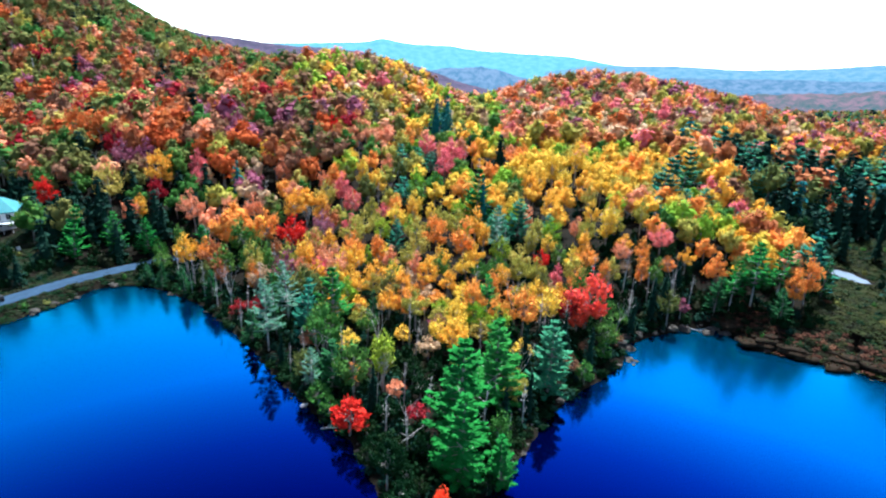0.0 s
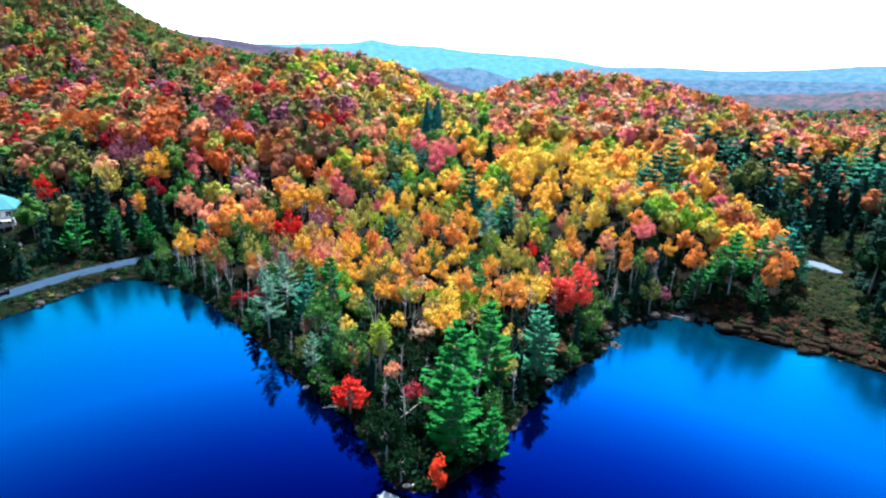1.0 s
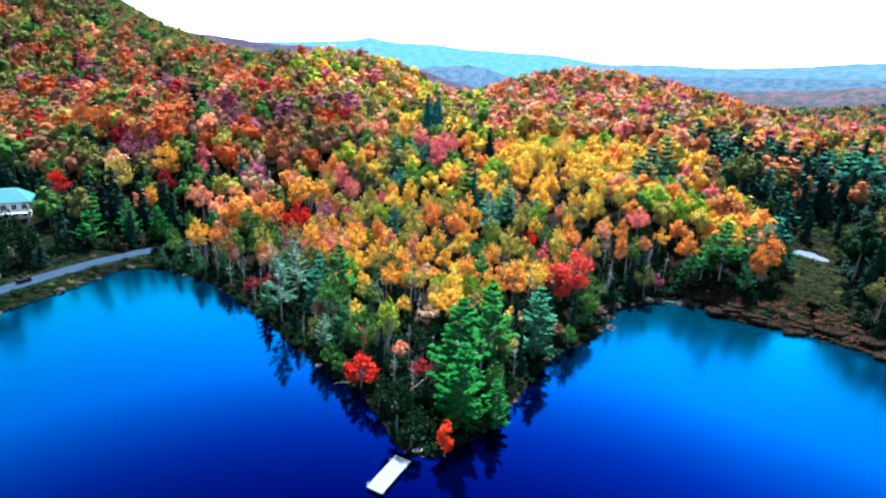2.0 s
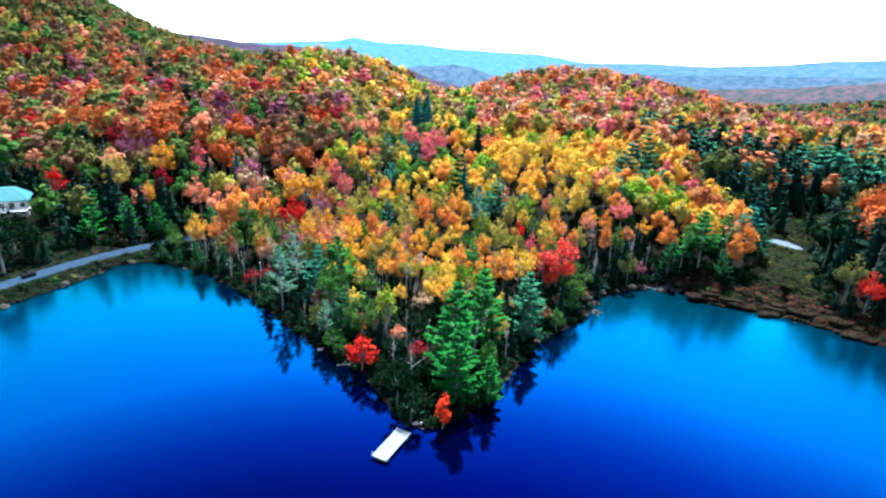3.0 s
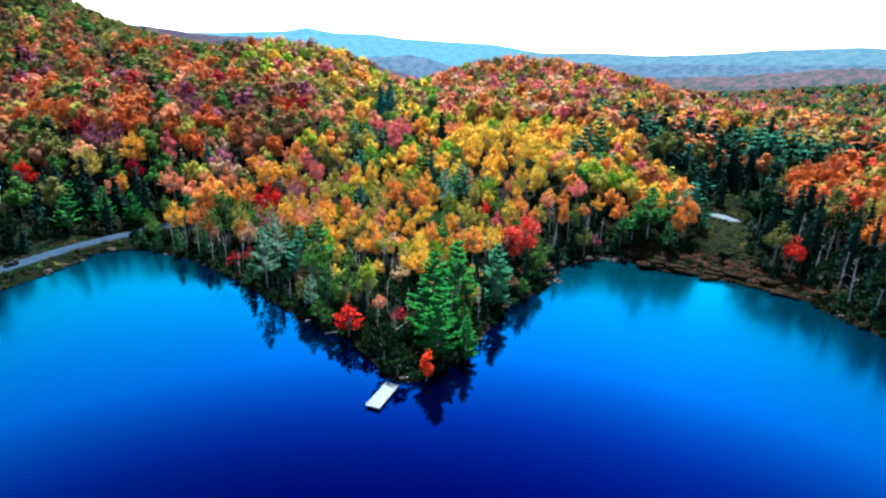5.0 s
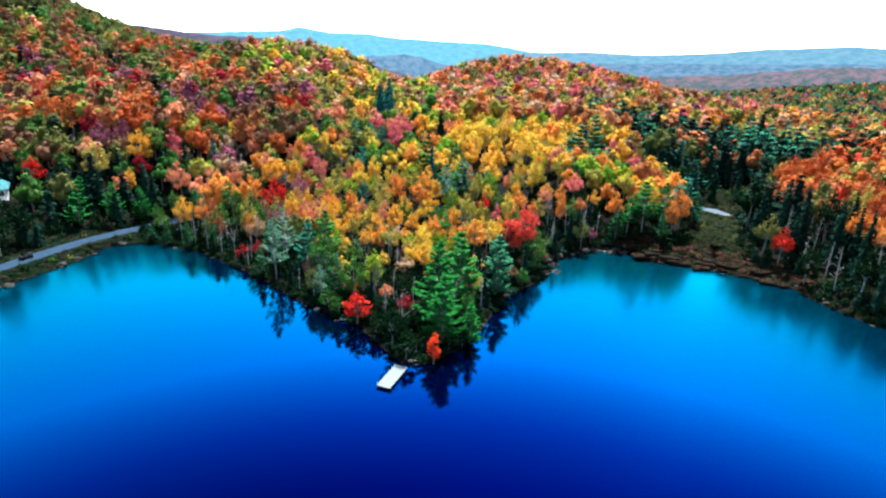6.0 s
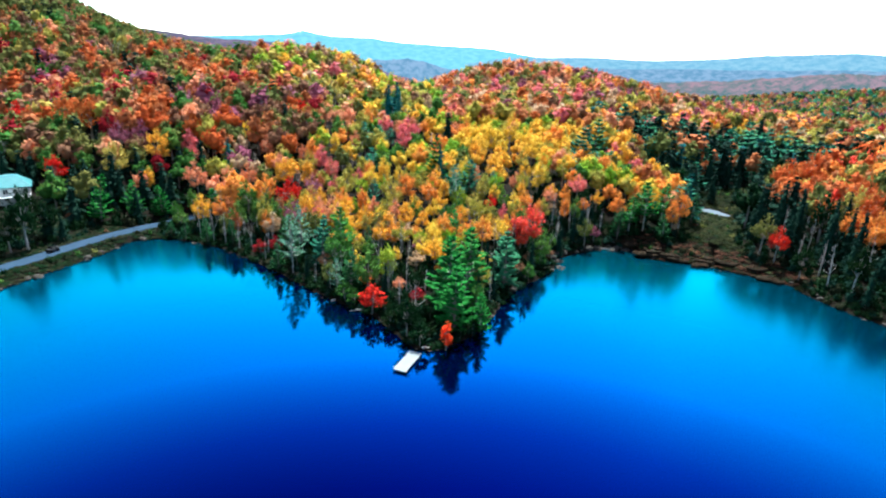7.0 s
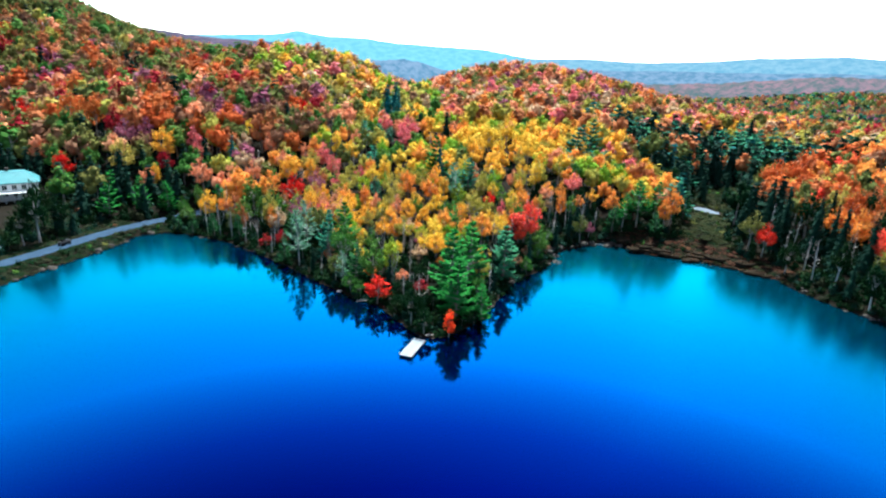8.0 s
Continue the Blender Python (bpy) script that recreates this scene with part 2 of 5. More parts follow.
CREEK = [(75.6, 42), (77.5, 47), (80, 52), (82.5, 58), (87, 65), (90, 72), (95, 80), (101, 89), (111, 102), (124, 112)]


def line_distance(x, y, line, closed=False):
    pts = np.array(line, float)
    a, b = (pts, np.roll(pts, -1, 0)) if closed else (pts[:-1], pts[1:])
    best = np.full(np.shape(x), 1e9)
    for (ax, ay), (bx, by) in zip(a, b):
        dx, dy = bx - ax, by - ay
        u = np.clip(((x - ax) * dx + (y - ay) * dy) / (dx * dx + dy * dy), 0, 1)
        best = np.minimum(best, np.hypot(x - ax - u * dx, y - ay - u * dy))
    return best


def in_lake(x, y):
    pts = np.array(SHORE, float)
    inside = np.zeros(np.shape(x), bool)
    for (ax, ay), (bx, by) in zip(pts, np.roll(pts, -1, 0)):
        if ay != by:
            inside ^= ((ay > y) != (by > y)) & (x < (bx - ax) * (y - ay) / (by - ay) + ax)
    return inside


def wobble(x, y, s, k=0.0):
    return np.sin(x * s + 1.3 * np.sin(y * s * 0.7 + k)) * np.cos(y * s * 1.1 + 0.9 * np.sin(x * s * 0.6 - k))


def ground_height(x, y):
    x, y = np.asarray(x, float), np.asarray(y, float)
    d = line_distance(x, y, SHORE, True) + 0.35 * wobble(x, y, 1.1) + 0.25 * wobble(x, y, 2.7, 2.0)
    hill = np.full(x.shape, 1.5)
    for cx, cy, s, h in HILLS:
        hill = hill + h * np.exp(-((x - cx) ** 2 + (y - cy) ** 2) / (2 * s * s))
    land = 0.12 + np.maximum(hill, 0.9) * (1 - np.exp(-np.maximum(d, 0) / 16)) + 0.25 * wobble(x, y, 0.35) * np.minimum(d / 20, 1)
    r = line_distance(x, y, ROAD)
    k = np.clip((6.5 - r) / 3.5, 0, 1)
    k = k * k * (3 - 2 * k)
    land = land * (1 - k) + 1.45 * k
    p = np.hypot((x - POND[0] + 0.3 * (y - POND[1])), (y - POND[1]) / 1.9)
    land = np.where(p < 3.4, land - 0.7 * np.clip((3.4 - p) / 1.5, 0, 1), land)
    c = line_distance(x, y, CREEK[:3])
    land = np.where(c < 1.2, np.minimum(land, -0.15 + 0.8 * np.maximum(c - 0.3, 0)), land)
    lake = -np.minimum(0.12 + 0.35 * np.maximum(d, 0), 4.0)
    return np.where(in_lake(x, y), lake, np.where(c < 1.2, land, np.maximum(land, 0.1)))


# ---- end of plan ----

# ---- building helpers ----
def part(name, bm, mat, parent, label=""):
    """Links a bmesh as one mesh object under a thing or a part."""
    me = bpy.data.meshes.new(name)
    bm.to_mesh(me)
    bm.free()
    me.materials.append(mat)
    ob = new(name, me)
    ob.parent = parent
    return tagged(ob, label)


def thing(name, m, label, category, group="", kind=""):
    ob = new(name)
    ob.matrix_world = m
    return tagged(ob, label, category, group, kind)


def box(bm, x0, y0, z0, x1, y1, z1, bevel=0.0):
    made = bmesh.ops.create_cube(bm, size=1, matrix=Matrix.LocRotScale(((x0 + x1) / 2, (y0 + y1) / 2, (z0 + z1) / 2), None, (x1 - x0, y1 - y0, z1 - z0)))
    if bevel:
        edges = list({e for v in made["verts"] for e in v.link_edges})
        bmesh.ops.bevel(bm, geom=edges, offset=bevel, segments=1, affect="EDGES")


def quad_mesh(name, verts, quads, mats, index=None, tone=None):
    """A mesh of quads from arrays, with a material index and a tone for each quad."""
    verts, quads = np.asarray(verts, np.float32), np.asarray(quads, np.int32)
    me = bpy.data.meshes.new(name)
    me.vertices.add(len(verts))
    me.vertices.foreach_set("co", verts.ravel())
    me.loops.add(quads.size)
    me.loops.foreach_set("vertex_index", quads.ravel())
    me.polygons.add(len(quads))
    me.polygons.foreach_set("loop_start", np.arange(0, quads.size, 4, dtype=np.int32))
    for m in mats:
        me.materials.append(m)
    if index is not None:
        me.polygons.foreach_set("material_index", np.asarray(index, np.int32))
    if tone is not None:
        me.attributes.new("tree_tone", "FLOAT", "FACE").data.foreach_set("value", np.asarray(tone, np.float32))
    me.update(calc_edges=True)
    me.validate()
    return me


def cards(rng, centres, outward, size, flat=0.0, spread=0.7):
    """Leaf clumps: ragged four-cornered sprays that face more or less outward. flat lays them level."""
    n = len(centres)
    normal = outward + rng.normal(0, spread, (n, 3))
    normal[:, 2] = normal[:, 2] * (1 - flat) + flat * 1.6
    normal /= np.linalg.norm(normal, axis=1)[:, None] + 1e-9
    ref = rng.normal(0, 1, (n, 3))
    u = np.cross(normal, ref)
    u /= np.linalg.norm(u, axis=1)[:, None] + 1e-9
    v = np.cross(normal, u)
    s = (size * rng.uniform(0.6, 1.35, n))[:, None]
    corner = [u * rng.uniform(0.75, 1.2, (n, 1)), v * rng.uniform(0.35, 0.8, (n, 1)), -u * rng.uniform(0.6, 1.1, (n, 1)), -v * rng.uniform(0.35, 0.8, (n, 1))]
    lift = [0.0, 0.22, 0.0, 0.22]
    verts = np.stack([centres + s * (c + normal * l) for c, l in zip(corner, lift)], 1)
    return verts.reshape(-1, 3), np.arange(4 * n).reshape(-1, 4)


def sprays(rng, centres, outward, size):
    """Long leafy shoots that point outward and up, for a feathery outline."""
    n = len(centres)
    u = outward * 0.7 + np.array([0, 0, 1.0]) + rng.normal(0, 0.3, (n, 3))
    u /= np.linalg.norm(u, axis=1)[:, None] + 1e-9
    v = np.cross(u, rng.normal(0, 1, (n, 3)))
    v /= np.linalg.norm(v, axis=1)[:, None] + 1e-9
    a = size * rng.uniform(0.9, 1.9, (n, 1))
    b = size * rng.uniform(0.25, 0.5, (n, 1))
    verts = np.stack([centres + u * a, centres + v * b, centres - u * a * 0.5, centres - v * b], 1)
    return verts.reshape(-1, 3), np.arange(4 * n).reshape(-1, 4)


def limb(p, q, r0, r1, sides=5):
    """A tapered limb between two points, as quads."""
    p, q = np.asarray(p, float), np.asarray(q, float)
    d = (q - p) / (np.linalg.norm(q - p) + 1e-9)
    a = np.cross(d, (0.3, 0.9, 0.1))
    a /= np.linalg.norm(a) + 1e-9
    b = np.cross(d, a)
    ang = np.arange(sides) * 2 * np.pi / sides
    ring = np.cos(ang)[:, None] * a + np.sin(ang)[:, None] * b
    verts = np.vstack([p + r0 * ring, q + r1 * ring])
    i = np.arange(sides)
    j = (i + 1) % sides
    return verts, np.stack([i, j, j + sides, i + sides], 1)


def join(pieces):
    verts, quads, base = [], [], 0
    for v, q in pieces:
        verts.append(v)
        quads.append(q + base)
        base += len(v)
    return np.vstack(verts), np.vstack(quads)


def ball(rng, centre, radius, squash=1.0, rings=4, sides=7):
    """A lumpy ball of quads, the dark heart of a crown."""
    th = np.linspace(0.25, np.pi - 0.25, rings)
    ph = np.arange(sides) * 2 * np.pi / sides
    pts = np.array([[np.sin(t) * np.cos(p), np.sin(t) * np.sin(p), np.cos(t) * squash] for t in th for p in ph])
    pts = centre + pts * radius * rng.uniform(0.8, 1.15, (len(pts), 1))
    i = np.arange((rings - 1) * sides)
    nxt = (i // sides) * sides + (i % sides + 1) % sides
    return pts, np.stack([i, i + sides, nxt + sides, nxt], 1)


# Tree shapes, ten metres tall before scaling: (trunk verts, quads), (crown verts, quads).
def broadleaf_shape(seed, n_cards, size, tall=1.0, simple=False, mid=5.9, deep=2.7):
    rng = np.random.default_rng(seed)
    lean = rng.normal(0, 0.25, 2)
    top = np.array([lean[0], lean[1], 8.2])
    wood = [limb((0, 0, -0.6), top * 0.5, 0.19, 0.13, 6), limb(top * 0.5, top, 0.13, 0.03, 5)]
    lobes = []
    far = n_cards < 120
    count = rng.integers(4, 7) if far else (rng.integers(7, 10) if simple else rng.integers(17, 22))
    for i in range(count):
        a = i * 2.4 + rng.uniform(-0.5, 0.5)
        up = rng.uniform(-0.75, 0.8)
        reach = (1.75 if tall == 1.0 else 1.2) * math.sqrt(max(0.08, 1 - (up * 0.9) ** 2)) * rng.uniform(0.7, 1.1) * (0.8 if far else 1.0)
        c = np.array([lean[0] * 0.7 + reach * math.cos(a), lean[1] * 0.7 + reach * math.sin(a), mid + deep * up * tall])
        lobes.append((c, rng.uniform(1.5, 1.95) if far else rng.uniform(1.15, 1.65) if simple else rng.uniform(0.6, 1.0)))
        start = top * rng.uniform(0.45, 0.7)
        if not simple:
            wood.append(limb(start, c, 0.07, 0.03, 4))
            if i % 2:
                wood.append(limb(c, c + (c - start) * np.array([0.35, 0.35, 0.2]) + np.array([0, 0, rng.uniform(0.9, 1.7)]), 0.03, 0.012, 3))
    lobes.append((np.array([lean[0], lean[1], mid + 0.1 + (deep + 0.2) * tall]), rng.uniform(0.95, 1.25)))
    per = max(3, n_cards // len(lobes))
    cents, outs, cores = [], [], []
    for c, r in lobes:
        d = rng.normal(0, 1, (per, 3))
        d /= np.linalg.norm(d, axis=1)[:, None]
        d[:, 2] = np.where(d[:, 2] < -0.35, -d[:, 2], d[:, 2])
        rad = r * rng.uniform(0.8 if simple else 0.6, 1.06 if simple else 1.25, (per, 1)) * (1 + 0.25 * rng.uniform(-1, 1, (per, 1)) ** 3)
        # Each bough rises to a point, so that the crown reads as plumes.
        rise = (c - np.array([lean[0], lean[1], mid - 2.0])) * np.array([0.5, 0.5, 0.3]) + np.array([0, 0, 1.2])
        rise /= np.linalg.norm(rise)
        along_rise = d @ rise
        slim = (1.0 - 0.38 * np.maximum(along_rise, 0))[:, None]
        cents.append(c + (d - along_rise[:, None] * rise) * rad * slim * 1.04 + along_rise[:, None] * rise * rad * (1.3 if simple else 1.55))
        outs.append(d)
        cores.append(ball(rng, c, r * 0.74, 1.1, 3 if far else 4, 6) if simple else ball(rng, c, r * 0.5, 1.25, 3, 6))
    cents, outs = np.vstack(cents), np.vstack(outs)
    whole = cents - np.array([lean[0], lean[1], mid - 0.9])
    outs = 0.5 * outs + 0.8 * whole / (np.linalg.norm(whole, axis=1)[:, None] + 1e-9)
    spiky = rng.uniform(size=len(cents)) < (0.16 if far else 0.32 if simple else 0.75)
    leaves = [cards(rng, cents[~spiky], outs[~spiky], size, 0.0, 0.16 if far else 0.24 if simple else 0.42), sprays(rng, cents[spiky], outs[spiky], size)]
    return join(wood), join(leaves + cores)


def needle_cards(rng, centres, along, length, width):
    """Narrow sprays of needles that lie nearly level along their twig."""
    n = len(centres)
    u = along + rng.normal(0, 0.35, (n, 3)) * np.array([1, 1, 0.5])
    u /= np.linalg.norm(u, axis=1)[:, None] + 1e-9
    v = np.cross(u, np.array([0, 0, 1.0])) + rng.normal(0, 0.25, (n, 3))
    v /= np.linalg.norm(v, axis=1)[:, None] + 1e-9
    a = length * rng.uniform(0.7, 1.3, (n, 1))
    b = width * rng.uniform(0.7, 1.3, (n, 1))
    verts = np.stack([centres + u * a, centres + v * b - np.array([0, 0, 0.04]), centres - u * a * 0.7, centres - v * b - np.array([0, 0, 0.04])], 1)
    return verts.reshape(-1, 3), np.arange(4 * n).reshape(-1, 4)


def pine_shape(seed, n_whorls, per_limb, size, sparse=0.0, bare_base=0.2):
    """White pine: level fans of needles in separate tiers on long uneven limbs that turn up at the tip."""
    rng = np.random.default_rng(seed)
    bend = rng.normal(0, 0.12, 2)

    def stem(z):
        return np.array([bend[0] * (z / 10) ** 2 * 3, bend[1] * (z / 10) ** 2 * 3, z])

    wood = [limb((0, 0, -0.6), stem(4), 0.15, 0.1, 7), limb(stem(4), stem(7.5), 0.1, 0.06, 6), limb(stem(7.5), stem(9.9), 0.06, 0.015, 5)]
    cents, ways = [], []
    for w in range(n_whorls):
        f = w / (n_whorls - 1)
        z = 10 * (bare_base + (0.97 - bare_base) * f)
        reach = 2.5 * (1 - f) ** 0.8 * (0.6 + 0.4 * min(1, f * 4 + 0.3)) + 0.3
        turn = rng.uniform(0, 6.28)
        count = rng.integers(5, 8)
        for k in range(count):
            if rng.uniform() < 0.08 + sparse * 0.4:
                continue
            a = turn + k * 2 * np.pi / count + rng.normal(0, 0.2)
            length = reach * rng.uniform(0.6, 1.15)
            rise = rng.uniform(0.02, 0.2) + 0.45 * f
            base = stem(z + rng.uniform(-0.1, 0.1))
            way = np.array([math.cos(a), math.sin(a), 0.0])
            mid, tip = base + way * length * 0.55 + np.array([0, 0, rise * length * 0.3]), base + way * length + np.array([0, 0, rise * length])
            if per_limb > 10:
                wood.append(limb(base, mid, 0.055 * (1.2 - f), 0.03, 4))
                wood.append(limb(mid, tip, 0.025, 0.01, 4))
            n = max(4, int(per_limb * (0.35 + length / 2)))
            u = rng.uniform(0.25, 1.05, n)
            side = rng.choice([-1.0, 1.0], n) * rng.uniform(0, 1, n) * (0.27 * length * (1.12 - u))
            cross = np.array([-way[1], way[0], 0.0])
            p = base + way * (length * u)[:, None] + cross * side[:, None]
            p[:, 2] += rise * length * u ** 2 + rng.normal(0, 0.085, n)
            cents.append(p)
            ways.append(way + cross * np.sign(side)[:, None] * 0.7 + np.array([0, 0, 0.25]))
    cents.append(stem(9.75) + rng.normal(0, 0.1, (10, 3)))
    ways.append(np.tile((0, 0, 1.0), (10, 1)) + rng.normal(0, 0.4, (10, 3)))
    return join(wood), needle_cards(rng, np.vstack(cents), np.vstack(ways), size, size * 0.42)


def spruce_shape(seed, n_whorls, per_whorl, size):
    """Spruce or fir: a narrow cone of drooping boughs."""
    rng = np.random.default_rng(seed)
    wood = [limb((0, 0, -0.6), (0, 0, 6), 0.17, 0.08, 6), limb((0, 0, 6), (0, 0, 9.9), 0.08, 0.01, 5)]
    cents, outs = [], []
    for w in range(n_whorls):
        f = w / (n_whorls - 1)
        z = 0.9 + 8.9 * f
        reach = 1.75 * (1 - f) ** 0.85 * rng.uniform(0.85, 1.1) + 0.14
        for k in range(max(3, int(per_whorl * (1 - 0.65 * f)))):
            a = rng.uniform(0, 2 * np.pi)
            length = reach * rng.uniform(0.6, 1.15)
            for u in (0.45, 0.75, 1.0):
                cents.append((math.cos(a) * length * u, math.sin(a) * length * u, z - 0.22 * length * u * u + rng.normal(0, 0.06)))
                outs.append((math.cos(a), math.sin(a), 0.8))
    core = limb((0, 0, 1.2), (0, 0, 9.0), 0.9, 0.1, 7)
    return join(wood), join([cards(rng, np.array(cents), np.array(outs), size, 0.35, 0.35), core])


def bare_shape(seed, fine=1.0):
    """A leafless or dead tree: pale trunk, forked limbs, a few twigs."""
    rng = np.random.default_rng(seed)
    wood = []

    def grow(p, d, length, r, depth):
        q = p + d * length
        wood.append(limb(p, q, r, r * 0.62, 5 if depth < 2 else 4))
        if depth == 4:
            return
        for _ in range(2 if depth else 3):
            nd = d + rng.normal(0, 0.42, 3) + np.array([0, 0, 0.12])
            grow(q, nd / np.linalg.norm(nd), length * rng.uniform(0.55, 0.8), r * 0.58, depth + 1)

    if seed % 3:
        top = np.array([rng.normal(0, 0.35), rng.normal(0, 0.35), 9.6])
        wood += [limb((0, 0, -0.5), top * 0.5, 0.15, 0.1, 6), limb(top * 0.5, top, 0.1, 0.02, 5)]
        for k in range(20):
            p, a = top * rng.uniform(0.3, 0.97), rng.uniform(0, 6.28)
            out = np.array([math.cos(a), math.sin(a), rng.uniform(0.1, 0.9)]) * rng.uniform(0.5, 1.5) * (1.15 - p[2] / 12)
            wood.append(limb(p, p + out, 0.045, 0.018, 4))
            wood.append(limb(p + out * 0.6, p + out * 0.9 + np.array([0.15, 0.1, 0.35]), 0.02, 0.01, 3))
        return join(wood)
    grow(np.array([0, 0, -0.5]), np.array([rng.normal(0, 0.06), rng.normal(0, 0.06), 1.0]), 4.2, 0.115, 0)
    return join(wood)


# ---- large structure: ground, water, distance ----
def axis(fine0, fine1, step, reach):
    inner = list(np.arange(fine0, fine1 + 0.01, step))
    low, high, s = [], [], step
    while inner[0] - sum(low[-1:] or [0]) > -reach and len(low) < 60:
        s *= 1.22
        nxt = (low[-1] if low else inner[0]) - s
        low.append(nxt)
        if nxt < -reach:
            break
    s = step
    while len(high) < 60:
        s *= 1.22
        nxt = (high[-1] if high else inner[-1]) + s
        high.append(nxt)
        if nxt > reach:
            break
    return np.array(low[::-1] + inner + high)


def grid_quads(nx, ny):
    i = np.arange((nx - 1) * (ny - 1))
    a = (i // (nx - 1)) * nx + i % (nx - 1)
    return np.stack([a, a + 1, a + nx + 1, a + nx], 1)


gx, gy = axis(-112, 122, 1.6, 4600), axis(-12, 130, 1.6, 4600)
GX, GY = np.meshgrid(gx, gy)
GZ = ground_height(GX, GY)
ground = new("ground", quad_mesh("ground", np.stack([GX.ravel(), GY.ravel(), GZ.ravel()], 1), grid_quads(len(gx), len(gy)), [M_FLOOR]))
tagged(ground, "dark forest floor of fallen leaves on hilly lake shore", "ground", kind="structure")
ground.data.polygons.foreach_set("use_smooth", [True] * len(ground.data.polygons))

wx, wy = np.linspace(-430, 390, 42), np.linspace(-430, 66, 32)
WX, WY = np.meshgrid(wx, wy)
water = new("water", quad_mesh("water", np.stack([WX.ravel(), WY.ravel(), np.zeros(WX.size)], 1), grid_quads(42, 32), [M_WATER]))
tagged(water, "calm deep blue lake water with soft reflections", "water", kind="structure")

bm = bmesh.new()
ring = [bm.verts.new((POND[0] + 3.5 * math.cos(a) * (1 + 0.25 * math.sin(3 * a + 0.6)) - 1.9 * math.sin(a), POND[1] + 6.4 * math.sin(a) * (1 + 0.2 * math.cos(2 * a)), float(ground_height(*POND)) + 0.55)) for a in np.arange(0, 6.28, 0.22)]
bm.faces.new(ring)
pond = part("pond_water", bm, M_POND, None)
tagged(pond, "small bright pool of creek water in the marsh", "water", kind="structure")

MIDLAKE = (0.0, -72.0, 48.8)


def ridge(name, label, far, profile, mat, bumps):
    """A far ridge with a rounded front, from azimuth and elevation of its crest."""
    az0, az1 = profile[0][0], profile[-1][0]
    n = 160
    az = np.linspace(az0, az1, n)
    el = np.interp(az, [p[0] for p in profile], [p[1] for p in profile])
    crest = MIDLAKE[2] + far * np.tan(np.radians(el)) + bumps * (wobble(az, az * 0.3, 0.55) + 0.5 * wobble(az, az * 0.7, 1.9, 1.0) + 0.3 * wobble(az, az, 6.1, 2.0) + 0.2 * wobble(az, az, 17.0))
    rows = []
    for depth, frac in ((-0.28, 0.0), (-0.2, 0.42), (-0.12, 0.72), (-0.05, 0.93), (0.0, 1.0), (0.06, 0.9), (0.25, 0.0)):
        d = far * (1 + depth)
        rough = bumps * 1.2 * wobble(az * 3, np.full(n, depth * 60), 2.3) * (frac not in (0.0, 1.0))
        z = np.where(frac > 0, crest * frac, -6.0) + rough
        rows.append(np.stack([MIDLAKE[0] + d * np.sin(np.radians(az)), MIDLAKE[1] + d * np.cos(np.radians(az)), z], 1))
    ob = new(name, quad_mesh(name, np.vstack(rows), grid_quads(n, len(rows)), [mat]))
    lay = np.stack([np.tile(az * 1.3, len(rows)), np.repeat((0.0, 0.42, 0.72, 0.93, 1.0, 1.1, 1.4), n) * crest.max() / far * 57 * 3.4, np.full(n * len(rows), far * 0.01)], 1)
    ob.data.attributes.new("spread", "FLOAT_VECTOR", "POINT").data.foreach_set("vector", lay.astype(np.float32).ravel())
    ob.data.polygons.foreach_set("use_smooth", [True] * len(ob.data.polygons))
    return tagged(ob, label, "hills", kind="structure")


# The glow colours paint in the haze that lies over each ridge.
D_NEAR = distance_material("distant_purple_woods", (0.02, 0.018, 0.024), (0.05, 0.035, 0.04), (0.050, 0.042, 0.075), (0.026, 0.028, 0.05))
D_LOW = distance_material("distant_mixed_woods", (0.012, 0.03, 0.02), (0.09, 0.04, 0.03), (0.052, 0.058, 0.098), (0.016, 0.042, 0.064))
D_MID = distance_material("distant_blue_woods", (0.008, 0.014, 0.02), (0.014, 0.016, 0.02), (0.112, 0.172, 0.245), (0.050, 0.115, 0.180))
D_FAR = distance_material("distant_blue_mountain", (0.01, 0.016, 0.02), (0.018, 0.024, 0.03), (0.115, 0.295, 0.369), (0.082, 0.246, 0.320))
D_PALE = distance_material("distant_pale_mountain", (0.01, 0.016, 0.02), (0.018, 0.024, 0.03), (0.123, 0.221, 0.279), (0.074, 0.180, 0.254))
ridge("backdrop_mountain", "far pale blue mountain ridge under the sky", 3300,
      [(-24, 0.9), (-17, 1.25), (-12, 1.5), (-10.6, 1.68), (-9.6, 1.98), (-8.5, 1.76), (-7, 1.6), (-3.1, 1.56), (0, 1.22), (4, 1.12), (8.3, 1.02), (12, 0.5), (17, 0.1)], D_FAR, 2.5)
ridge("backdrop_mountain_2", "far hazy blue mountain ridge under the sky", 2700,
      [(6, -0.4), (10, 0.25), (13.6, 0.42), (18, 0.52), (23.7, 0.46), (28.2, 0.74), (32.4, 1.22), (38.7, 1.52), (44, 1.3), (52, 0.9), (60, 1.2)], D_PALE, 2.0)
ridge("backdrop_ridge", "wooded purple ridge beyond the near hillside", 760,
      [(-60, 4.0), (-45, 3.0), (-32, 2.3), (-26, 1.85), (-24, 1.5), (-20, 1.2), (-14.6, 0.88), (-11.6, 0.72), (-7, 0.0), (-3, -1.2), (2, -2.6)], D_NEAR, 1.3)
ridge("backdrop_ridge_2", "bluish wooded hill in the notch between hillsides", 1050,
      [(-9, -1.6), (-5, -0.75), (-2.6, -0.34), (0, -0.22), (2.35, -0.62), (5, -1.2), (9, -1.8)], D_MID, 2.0)
